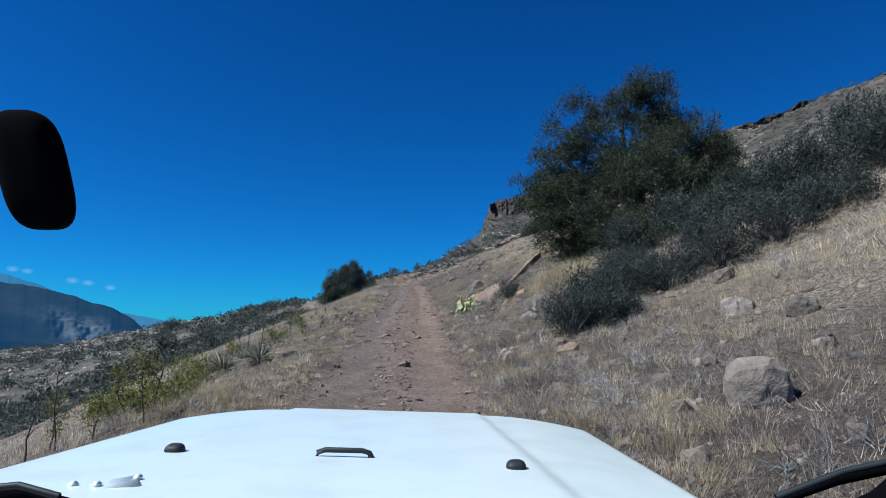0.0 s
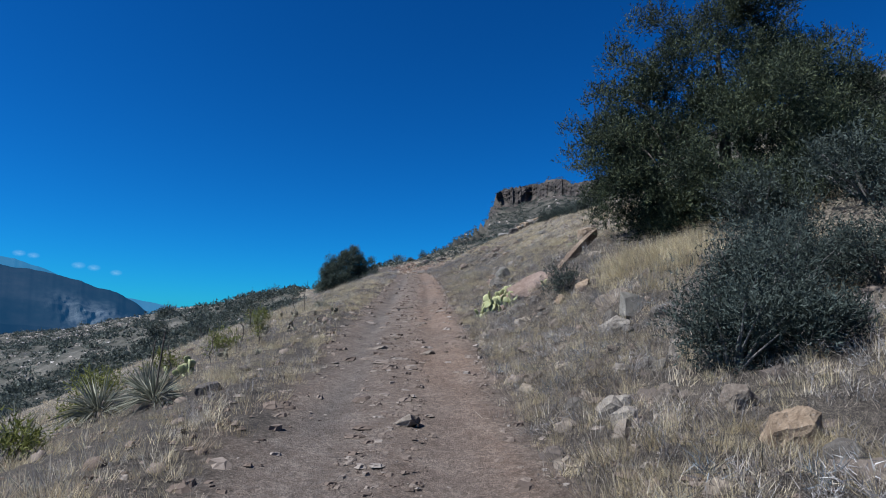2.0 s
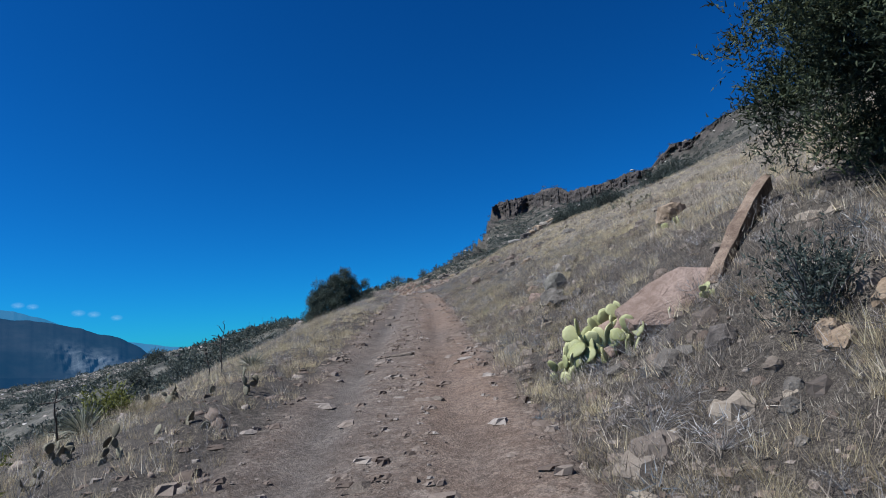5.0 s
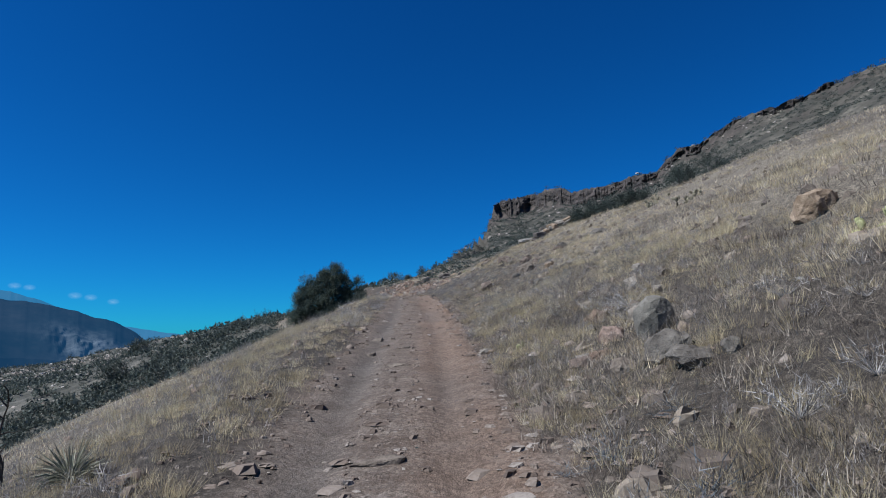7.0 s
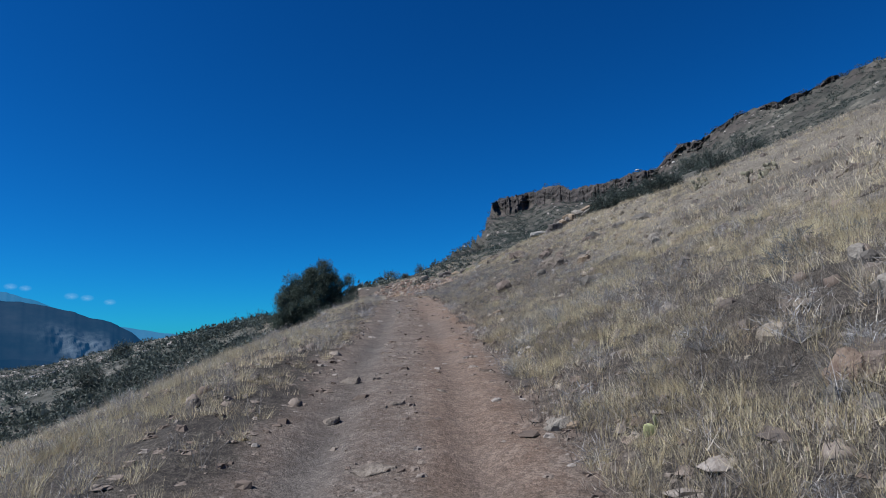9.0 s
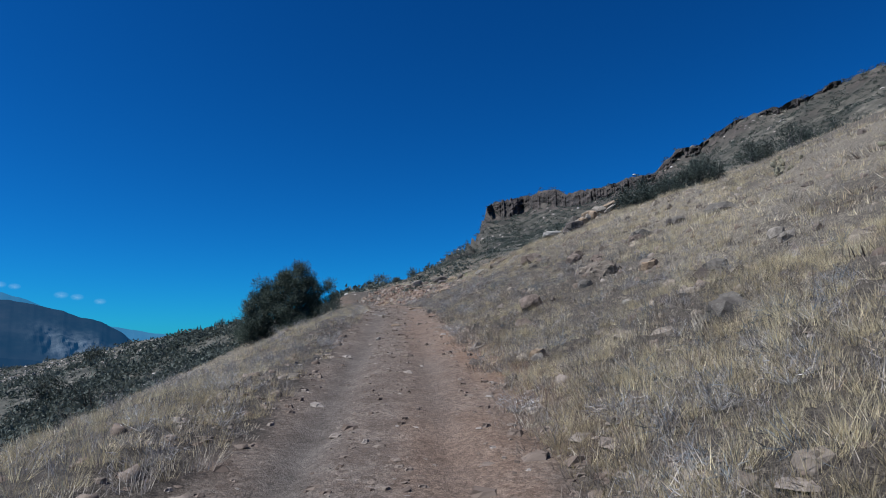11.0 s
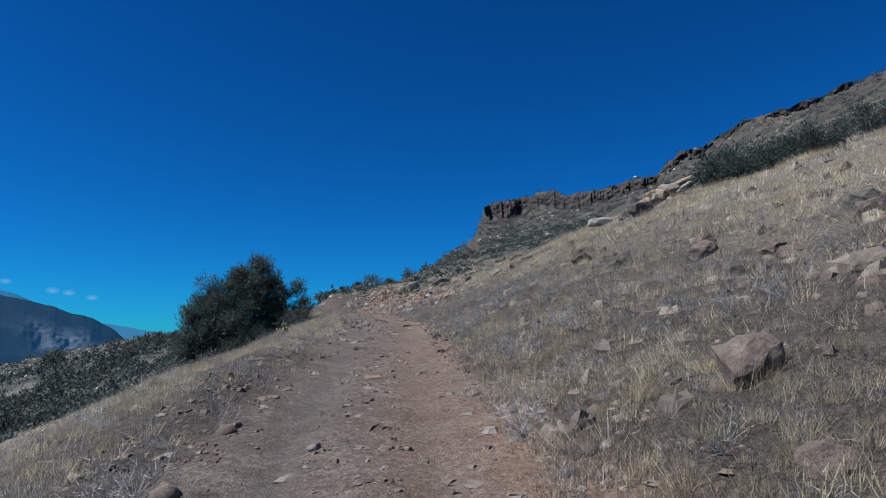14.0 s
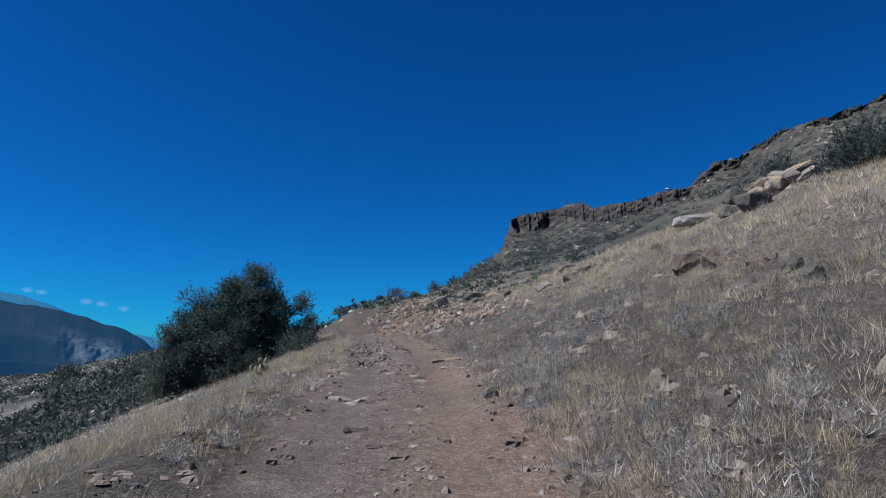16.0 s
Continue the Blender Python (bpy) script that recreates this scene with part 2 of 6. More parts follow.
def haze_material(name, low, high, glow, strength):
    """Far mountains: the blue air in front is painted in, as bluish colours and a faint glow."""
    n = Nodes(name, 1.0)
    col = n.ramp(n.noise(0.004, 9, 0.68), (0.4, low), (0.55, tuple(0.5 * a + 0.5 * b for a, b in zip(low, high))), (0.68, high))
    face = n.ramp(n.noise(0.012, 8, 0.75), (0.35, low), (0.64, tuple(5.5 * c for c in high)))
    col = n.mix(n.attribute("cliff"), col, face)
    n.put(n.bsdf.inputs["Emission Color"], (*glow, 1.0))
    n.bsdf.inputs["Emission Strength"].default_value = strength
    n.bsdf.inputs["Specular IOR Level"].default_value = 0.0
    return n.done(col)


def cloud_material():
    n = Nodes("thin_cloud", 1.0)
    clear = n.tree.nodes.new("ShaderNodeBsdfTransparent")
    glow = n.tree.nodes.new("ShaderNodeEmission")
    glow.inputs[0].default_value, glow.inputs[1].default_value = (0.6, 0.8, 0.95, 1.0), 0.8
    blend = n.tree.nodes.new("ShaderNodeMixShader")
    middle = n.tree.nodes.new("ShaderNodeVectorMath")
    middle.operation = "LENGTH"
    n.put(middle.inputs[0], n.place)
    rim = n.ramp(middle.outputs["Value"], (0.1, (0.34,) * 3), (0.95, (0.0,) * 3))
    n.put(blend.inputs[0], n.maths("MULTIPLY", rim, n.ramp(n.noise(1.6, 6, 0.65), (0.25, (0.1,) * 3), (0.75, (0.8,) * 3))))
    n.put(blend.inputs[1], clear.outputs[0])
    n.put(blend.inputs[2], glow.outputs[0])
    n.put(n.tree.nodes["Material Output"].inputs[0], blend.outputs[0])
    return n.mat


PAD, DRY_PAD, CLOUD = pad_material(), dry_pad_material(), cloud_material()
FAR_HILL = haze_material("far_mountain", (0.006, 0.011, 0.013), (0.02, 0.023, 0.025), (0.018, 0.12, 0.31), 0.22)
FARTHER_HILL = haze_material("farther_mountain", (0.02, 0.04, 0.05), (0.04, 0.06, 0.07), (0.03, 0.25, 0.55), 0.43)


def paint(name, colour, rough, coat=0.0, gloss=0.5):
    n = Nodes(name, rough)
    n.bsdf.inputs["Specular IOR Level"].default_value = gloss
    n.bsdf.inputs["Coat Weight"].default_value = coat
    dull = tuple(c * 0.86 for c in colour)
    return n.done(n.mix(n.ramp(n.noise(6.0, 6), (0.45, (0,) * 3), (0.75, (1,) * 3)), colour, dull))


WHITE_PAINT = paint("white_car_paint", (0.53, 0.62, 0.62), 0.35, 0.3)
# black deepened past plastic: shade of the unbuilt car roof put into it
SHADED_BLACK_TRIM = paint("black_plastic", (0.002, 0.002, 0.003), 1.0, 0.0, 0.03)
DULL_PLASTIC = paint("dull_black_plastic", (0.014, 0.018, 0.02), 0.6, 0.0, 0.3)
TYRE = paint("tyre_rubber", (0.025, 0.024, 0.023), 0.85)
STEEL = paint("grey_rim", (0.25, 0.25, 0.26), 0.4)

# ---- builders ----
RNG = np.random.default_rng(7)


def mesh_of(name, verts, faces, mat, smooth=False):
    """A mesh from arrays; all its faces have the same number of corners."""
    verts, faces = np.asarray(verts, np.float32), np.asarray(faces, np.int32)
    me = bpy.data.meshes.new(name)
    me.vertices.add(len(verts))
    me.vertices.foreach_set("co", verts.ravel())
    me.loops.add(faces.size)
    me.loops.foreach_set("vertex_index", faces.ravel())
    me.polygons.add(len(faces))
    me.polygons.foreach_set("loop_start", np.arange(len(faces), dtype=np.int32) * faces.shape[1])
    me.polygons.foreach_set("use_smooth", np.full(len(faces), smooth))
    me.update(calc_edges=True)
    me.materials.append(mat)
    return me


def part(name, bm, material, parent, label=""):
    """Links a bmesh (or a mesh) as one object under a thing or a part."""
    if isinstance(bm, bmesh.types.BMesh):
        me = bpy.data.meshes.new(name)
        bm.to_mesh(me)
        bm.free()
        me.materials.append(material)
    else:
        me = bm
    ob = new(name, me)
    ob.parent = parent
    if label:
        tagged(ob, label)
    return ob


def thing(name, x, y, z, label, category, group="", turn=0.0):
    ob = tagged(new(name), label, category, group)
    ob.matrix_basis = pose(x, y, z, 0, 0, turn)
    ob.empty_display_size = 0.3
    return ob


def one(v):
    return v / (np.linalg.norm(v, axis=-1, keepdims=True) + 1e-9)


def cards(centres, axes, length, width, rng, bend=0.0):
    """Small pointed leaves: one kite of four corners at each centre, along each axis."""
    n = len(centres)
    side = one(np.cross(axes, rng.normal(size=(n, 3))))
    a, w = axes * np.reshape(length, (-1, 1)), side * np.reshape(width, (-1, 1)) / 2
    v = np.stack([centres, centres + 0.45 * a + w, centres + a, centres + 0.45 * a - w], 1).reshape(-1, 3)
    return v, np.arange(4 * n).reshape(-1, 4)


def tube(points, radii, sides=6):
    """A tapered, bent round bar through the points."""
    points, radii = np.asarray(points, float), np.asarray(radii, float)
    ways = one(np.gradient(points, axis=0))
    ref = np.where(np.abs(ways[:, 2:]) > 0.9, [[1.0, 0, 0]], [[0, 0, 1.0]])
    u = one(np.cross(ways, ref))
    v = np.cross(ways, u)
    t = np.linspace(0, 2 * math.pi, sides, endpoint=False)
    ring = points[:, None] + radii[:, None, None] * (np.cos(t)[None, :, None] * u[:, None] + np.sin(t)[None, :, None] * v[:, None])
    n = len(points)
    i, j = np.meshgrid(np.arange(n - 1), np.arange(sides), indexing="ij")
    k = (j + 1) % sides
    f = np.stack([i * sides + j, i * sides + k, (i + 1) * sides + k, (i + 1) * sides + j], -1).reshape(-1, 4)
    return ring.reshape(-1, 3), f


def joined(pieces):
    """Several (verts, faces) as one."""
    vs, fs, base = [], [], 0
    for v, f in pieces:
        vs.append(v)
        fs.append(np.asarray(f) + base)
        base += len(v)
    return np.concatenate(vs), np.concatenate(fs)


# ---- the lie of the land ----
ROAD_Y = [-40, 0, 7.5, 15, 21.7, 26.8, 35.3, 42.2, 50, 57, 66, 77, 90, 110, 140]
ROAD_Z = [-2.6, 0.05, 0.60, 1.25, 2.2, 2.75, 3.86, 4.57, 5.45, 6.35, 7.15, 7.9, 9.4, 12.2, 16.0]
ROAD_X = [0.4, 0.0, -0.46, -0.80, -1.15, -1.4, -1.65, -2.0, -2.4, -2.75, -3.4, -5.2, -8.5, -14.0, -22.0]
HUB = (-1.4, 27.0, 4.4)          # the middle of the walk, from which the far skyline is laid out
SKY_AZ = [-180, -120, -60, -40, -35.0, -32.0, -30.0, -28.0, -25.7, -23.6, -21.4, -18.7, -14.0, -8.5, -6.5, -4.4, -2.3, -0.2, 1.7, 3.5, 4.0, 4.35, 4.7, 5.5, 7.9, 11.0, 12.0, 14.5, 17.0, 18.5, 19.7, 20.4, 21.8, 23.4, 24.6, 26.2, 30.6, 34.6, 37.2, 45.0, 60.0, 90.0, 130.0, 180.0]
SKY_T = [-0.12, -0.1, -0.06, -0.03, -0.019, -0.013, -0.006, 0.002, 0.012, 0.018, 0.023, 0.028, 0.04, 0.066, 0.077, 0.093, 0.104, 0.126, 0.148, 0.166, 0.18, 0.203, 0.217, 0.226, 0.231, 0.241, 0.234, 0.238, 0.247, 0.253, 0.252, 0.27, 0.285, 0.285, 0.3, 0.316, 0.332, 0.349, 0.36, 0.382, 0.4, 0.38, 0.1, -0.12]
SKY_R_AZ = [-180, -60, -30, -24, -18, -14, -9, -7, -4.5, -2.5, -0.3, 1.5, 2.6, 4, 5.2, 8, 14, 20, 26, 36, 60, 130, 180]
SKY_R = [400, 560, 560, 440, 270, 220, 150, 140, 130, 140, 180, 260, 380, 520, 600, 620, 500, 440, 380, 320, 260, 300, 400]


def hashed(i, j, seed):
    n = (i.astype(np.int64) * 374761393 + j.astype(np.int64) * 668265263 + seed * 974711) & 0x7FFFFFFF
    n = ((n ^ (n >> 13)) * 1274126177) & 0x7FFFFFFF
    return ((n ^ (n >> 16)) & 0xFFFF) / 65535.0


def lumps(x, y, size, seed=1):
    """Smooth noise from -1 to 1 with lumps of that size in metres."""
    u, v = np.asarray(x, float) / size, np.asarray(y, float) / size
    i, j = np.floor(u), np.floor(v)
    a, b = u - i, v - j
    a, b = a * a * (3 - 2 * a), b * b * (3 - 2 * b)
    low = hashed(i, j, seed) * (1 - a) + hashed(i + 1, j, seed) * a
    high = hashed(i, j + 1, seed) * (1 - a) + hashed(i + 1, j + 1, seed) * a
    return 2 * (low * (1 - b) + high * b) - 1


def ramp(v, a, b):
    s = np.clip((v - a) / (b - a), 0, 1)
    return s * s * (3 - 2 * s)


def smooth_table(v, xs, ys):
    """A table read with a gentle curve instead of corners."""
    span = 2.2
    return (np.interp(v - span, xs, ys) + np.interp(v, xs, ys) + np.interp(v + span, xs, ys)) / 3


SIDE_D = [-400, -60, -30, -15.5, -12, -9, -6, -3.6, -2.4, -1.45, 0, 1.35, 2.2, 3.2, 6, 12, 25, 32, 45, 120, 400]
SIDE_Z = [-60, -19, -11, -4.9, -3.2, -2.1, -1.05, -0.2, 0.06, 0.0, 0.0, 0.03, 0.24, 0.42, 1.25, 3.75, 9.0, 10.6, 11.4, 25, 80]


STEEP_Y = [0, 13, 18, 24, 29, 33, 38, 45, 50, 56, 70, 85, 100]
STEEP = [0, 0, 0.8, 0.85, 0.45, 0.5, 0.35, 0.0, 0.4, 0.5, 0.5, 0.0, -0.6]


# how far the ground on the uphill side stands off the plain section, by rows along the track
BANK_Y = [16, 24, 38, 46, 56, 62, 70, 80, 95]
BANK_D = [2.5, 5.0, 7.5, 9.5, 12.0, 15.0, 20.0, 28.0]
BANK = [[0.0, 0.0, 0.0, 0.0, 0.0, 0.0, 0.0, 0.0],
        [0.05, 0.4, 0.4, 0.2, 0.0, -0.3, -0.6, -0.8],
        [0.05, 0.4, 0.42, 0.1, -0.3, -0.6, -0.7, -0.6],
        [0.0, 0.15, 0.1, -0.1, -0.5, -0.65, -0.6, -0.5],
        [0.0, 0.2, 0.0, -0.4, -0.7, -0.7, -0.65, -0.6],
        [0.0, 0.25, 0.4, 0.0, -0.3, -0.7, -0.85, -0.7],
        [0.0, 0.2, 0.45, 0.2, -0.25, -0.8, -0.95, -0.7],
        [0.0, 0.0, 0.1, 0.0, -0.2, -0.6, -0.9, -1.0],
        [0.0, 0.0, 0.0, 0.0, 0.0, 0.0, 0.0, 0.0]]


def bank(d, y):
    """Reads that table between its rows and columns."""
    flat_d = np.clip(d, BANK_D[0], BANK_D[-1])
    cols = np.array([np.interp(flat_d, BANK_D, row) for row in BANK])
    k = np.clip(np.searchsorted(BANK_Y, y) - 1, 0, len(BANK_Y) - 2)
    lo, hi = np.take(BANK_Y, k), np.take(BANK_Y, k + 1)
    u = np.clip((y - lo) / (hi - lo), 0, 1)
    low = np.take_along_axis(cols, k[None], 0)[0]
    high = np.take_along_axis(cols, k[None] + 1, 0)[0]
    return (low * (1 - u) + high * u) * ramp(d, 2.0, 4.5)


def across(x, y):
    return x - smooth_table(y, ROAD_Y, ROAD_X)


def wheel_ruts(d, wide):
    """1 in the middle of both wheel ruts, 0 away from them."""
    return np.exp(-((np.abs(d + 0.3) - 0.69) / wide) ** 2)


def outside(d, y):
    """How far a place lies beyond the edges of the track; below 0 on it."""
    return np.maximum(np.interp(y, [58, 66, 73], [-1.5, -2.0, -2.5]) - d, d - np.interp(y, [30, 40, 48], [1.05, 1.15, 1.6]))


def ground_z(x, y):
    """The height of the ground, for arrays of places."""
    x, y = np.asarray(x, float), np.asarray(y, float)
    d = across(x, y)
    side = np.interp(d, SIDE_D, SIDE_Z)
    z = smooth_table(y, ROAD_Y, ROAD_Z) + np.where(d > 3, 0.42 + (side - 0.42) * np.interp(y, [74, 112], [1, 0.62]), side)
    steep = np.interp(y, STEEP_Y, STEEP)
    z = z + steep * ramp(d, 1.2, 4.2) + np.interp(d, [6, 12, 40], [0, 1.0, 1.0]) * np.interp(y, [20, 40, 80, 100], [0.6, 1, 1, -1.6])
    z = z - 0.28 * ramp(-d, 3.0, 6.0) * ramp(y, 40, 50)
    z = z + bank(d, y) + 9.5 * ramp(d, 34, 62) * ramp(y, 88, 128)
    # the track tops the rise and drops out of sight
    z = z - 1.3 * ramp(y, 79, 90) * (1 - ramp(y, 98, 112)) * (1 - ramp(d, 1.0, 4.0))
    off = ramp(np.abs(d), 1.2, 2.6)
    rut = wheel_ruts(d, 0.24)
    z = z - 0.075 * rut * (1 + 0.4 * lumps(x, y, 3.0, 4)) * (1 - off)
    z = z + 0.018 * lumps(x, y, 0.5, 5) + 0.012 * lumps(x, y, 0.23, 6) + 0.03 * lumps(x, y, 1.4, 7)
    z = z + off * (0.10 * lumps(x, y, 2.3, 8) + 0.16 * lumps(x, y, 6.0, 9) + 0.035 * lumps(x, y, 0.6, 10))
    wide = ramp(np.abs(d), 8, 40)
    z = z + wide * (0.9 * lumps(x, y, 19.0, 11) + 0.5 * lumps(x, y, 8.0, 12))
    # beyond the near slope the land runs up to its skyline, and behind that falls away
    east, north = x - HUB[0], y - HUB[1]
    r = np.hypot(east, north) + 1e-6
    az = np.degrees(np.arctan2(east, north))
    top, far = np.interp(az, SKY_AZ, SKY_T), np.interp(az, SKY_R_AZ, SKY_R)
    jag = ramp(az, 4, 7) * (0.009 * lumps(az, 0 * az, 0.9, 31) + 0.012 * lumps(az, 0 * az, 2.6, 32))
    far = far * (1 + jag)
    top = top * (1 + 0.4 * jag)
    begin = np.interp(az, [0, 6], [62, 88])
    s = np.clip((r - begin) / (far - begin), 0, 1)
    # cliffs under the rim of the ridge on the uphill side
    cliff = np.interp(az, [1.5, 3.5, 5, 12, 20, 30, 45], [0, 0.5, 1, 0.9, 0.6, 0.25, 0])
    rise = np.interp(s, [0, 0.5, 0.84, 0.92, 1], [0, 0.55, 0.80, 0.84, 1])
    plain = np.interp(s, [0, 1], [0, 1])
    s = rise * cliff + plain * (1 - cliff)
    edge = HUB[2] + r * top
    edge = edge + np.minimum(r, far) * (0.006 * lumps(x, y, 30, 13) + 0.004 * lumps(x, y, 11, 14)) * ramp(r, 80, 200)
    hill = z * (1 - s) + edge * s
    # on the downhill side nothing stands above the line to the skyline
    low = ramp(-az, 7, 10) * ramp(az, -80, -60)
    hill = hill + low * (np.minimum(hill, HUB[2] + r * top + 0.4 * lumps(x, y, 12.0, 16)) - hill)
    behind = HUB[2] + far * top
    down = np.interp(az, [-14, -2], [0.30, 0.05])
    past = behind - (r - far) * down
    past = np.maximum(past, np.interp(az, [-14, -2], [-190, -60]) + 12 * lumps(x, y, 300, 15))
    return np.where(r > far, past, hill)
# ---- ground ----
def build_ground():
    turns = np.radians(np.r_[np.arange(-50, 50, 0.48), np.arange(50, 130, 1.0), np.arange(130, 230, 2.0), np.arange(230, 310, 1.0)])
    steps = [0.02, 0.2]
    while steps[-1] < 4800:
        r = steps[-1]
        steps.append(r + (0.36 if r < 42 else min(0.02 * (r - 42) + 0.36, 6.5) if r < 700 else 0.08 * r))
    r = np.array(steps)
    rr, tt = np.meshgrid(r, turns, indexing="ij")
    x, y = HUB[0] + rr * np.sin(tt), HUB[1] + rr * np.cos(tt)
    z = ground_z(x, y)
    n, m = rr.shape
    i, j = np.meshgrid(np.arange(n - 1), np.arange(m), indexing="ij")
    k = (j + 1) % m
    faces = np.stack([i * m + j, (i + 1) * m + j, (i + 1) * m + k, i * m + k], -1).reshape(-1, 4)[:, ::-1]
    verts = np.stack([x, y, z], -1).reshape(-1, 3)
    me = mesh_of("ground", verts, faces, EARTH, True)
    d = across(x, y)
    wear = 0.25 * lumps(x, y, 1.1, 21) + 0.15 * lumps(x, y, 0.4, 22)
    track = 1 - ramp(outside(d, y) + wear, -0.1, 0.4)
    track = track * (1 - ramp(y + 2 * lumps(x, y, 2.5, 51), 80, 85))
    slope = np.hypot(np.gradient(z, axis=0) / np.gradient(rr, axis=0), 0)
    far = np.maximum(ramp(rr, 80, 115), np.maximum(ramp(d, 27, 34), ramp(-d, 11, 14)) * ramp(rr, 30, 45))
    cliff = ramp(slope, 0.55, 0.85) * ramp(rr, 150, 250)
    turn, rim = np.degrees(tt), rr / np.interp(np.degrees(tt), SKY_R_AZ, SKY_R)
    cliff = np.maximum(cliff, ramp(rim, 0.82, 0.9) * (1 - ramp(rim, 1.05, 1.1)) * ramp(turn, 3, 4.5) * (1 - ramp(turn, 19, 26)) * (0.75 + 0.4 * lumps(x, y, 14, 26)))
    cliff = np.clip(cliff, 0, 1)
    rut = wheel_ruts(d, 0.3) * (0.85 + 0.4 * lumps(x, y, 2.0, 23))
    ochre = ramp(d, 0.5, 1.2) * (1 - ramp(d, 1.7, 2.4)) * ramp(y, 33, 40) * (1 - ramp(y, 58, 66)) * ramp(lumps(x, y, 2.2, 24), -0.4, 0.5)
    ochre = np.maximum(ochre, ramp(lumps(x, y, 4.0, 25), 0.1, 0.6) * ramp(y, 68, 76) * (1 - ramp(y, 98, 108)) * ramp(d, -1.0, 1.5) * (1 - ramp(d, 4, 7))) * 0.5
    ochre = np.maximum(ochre, 0.22 * ramp(d, -0.3, 0.2) * (1 - ramp(d, 0.8, 1.3)) * (1 + 0.6 * lumps(x, y, 2.5, 27)))
    thatch = ramp(np.abs(d) + 0.8 * lumps(x, y, 2.0, 29), 3.0, 9.0) * (0.35 + 0.65 * ramp(lumps(x, y, 3.5, 30) + 0.5 * lumps(x, y, 1.3, 45), -0.6, 0.4)) * 0.85
    spur = ramp(-d + 1.5 * lumps(x, y, 5.0, 28), 10.5, 12.5) * ramp(-np.degrees(tt), 0, 6)
    for key, val in (("thatch", thatch), ("ochre", ochre), ("spur", spur), ("track", track), ("rut", np.clip(rut, 0, 1)), ("far", far), ("cliff", cliff)):
        me.attributes.new(key, "FLOAT", "POINT").data.foreach_set("value", val.astype(np.float32).ravel())
    return tagged(new("ground", me), "dry stony hillside with a rutted dirt track cut across it", "ground", kind="structure")


build_ground()

# ---- the broken cliffs along the rim of the ridge ----
CLIFF_AZ = [4.75, 5.2, 6.4, 9.0, 11.5, 13.5, 16.5, 18.5, 19.8, 21.0, 23.0, 25.0, 28.0, 31.0, 34.0]
CLIFF_HIGH = [0.006, 0.018, 0.042, 0.042, 0.034, 0.033, 0.028, 0.022, 0.009, 0.014, 0.01, 0.007, 0.005, 0.003, 0.0]


def build_cliffs():
    """A wall of dark jointed rock: columns that stand in and out, with ledges and a broken top."""
    az = np.arange(CLIFF_AZ[0], CLIFF_AZ[-1], 0.045)
    none = 0 * az
    rim = np.interp(az, SKY_R_AZ, SKY_R)
    jag = ramp(az, 4, 7) * (0.009 * lumps(az, none, 0.9, 31) + 0.012 * lumps(az, none, 2.6, 32))
    rim, top = rim * (1 + jag), np.interp(az, SKY_AZ, SKY_T) * (1 + 0.4 * jag)
    high = np.interp(az, CLIFF_AZ, CLIFF_HIGH) * rim * (1 + 0.25 * lumps(az, none, 1.3, 33))
    high = high * np.where(az > 19, 0.25 + 0.75 * ramp(lumps(az, none, 1.5, 47), -0.4, 0.3), 0.8 + 0.2 * lumps(az, none, 1.1, 48))
    at = rim - np.clip(2.5 * high, 2.0, 0.045 * rim)
    foot = at - 0.9 * high - 8.0
    base = ground_z(HUB[0] + foot * np.sin(np.radians(az)), HUB[1] + foot * np.cos(np.radians(az))) - 3.0
    crest = HUB[2] + at * top + 0.07 * high * lumps(az, none, 0.7, 34) + 0.05 * high * lumps(az, none, 0.2, 35) - 0.03 * high * (hashed(np.floor(az / 0.21), none, 36) > 0.7)
    column = np.floor(az / 0.26 + 0.8 * lumps(az, none, 0.6, 37))
    out = 1.5 * hashed(column, none, 38) + 1.6 * lumps(az, none, 0.1, 39) + 4.0 * lumps(az, none, 1.3, 40) + 2.5 * lumps(az, none, 0.5, 43)
    out = out * ramp(az, 4.4, 6.0)
    verts = []
    for k, u in enumerate(np.linspace(0, 1, 15)):
        ledge = 1.6 * hashed(np.floor(az / 0.4 + 0.6 * lumps(az, none + k // 3, 0.5, 44)), none + k // 3, 41) + 2.5 * lumps(az, none + 5.0 * u, 0.4, 42) + 3.0 * lumps(az, none + 2.0 * u, 0.9, 46)
        r = at - out * min(1.0, 5 * (1 - u)) - ledge - 0.9 * high * (1 - u)
        verts.append(np.stack([HUB[0] + r * np.sin(np.radians(az)), HUB[1] + r * np.cos(np.radians(az)), crest + (np.minimum(base, crest - high) - crest) * (1 - u)], -1))
    for back, drop in ((0.5, 0.0), (1.03, 0.08), (1.06, 0.6)):
        r = at + (rim * 1.0 - at) * back
        verts.append(np.stack([HUB[0] + r * np.sin(np.radians(az)), HUB[1] + r * np.cos(np.radians(az)), crest - drop * high], -1))
    n, m = len(verts), len(az)
    i, j = np.meshgrid(np.arange(n - 1), np.arange(m - 1), indexing="ij")
    faces = np.stack([i * m + j, i * m + j + 1, (i + 1) * m + j + 1, (i + 1) * m + j], -1).reshape(-1, 4)
    me = mesh_of("cliff_band", np.concatenate(verts), faces, CLIFF_ROCK)
    return tagged(new("cliff_band", me), "dark brown jointed cliffs along the rim of the ridge", "cliff", kind="structure")


build_cliffs()

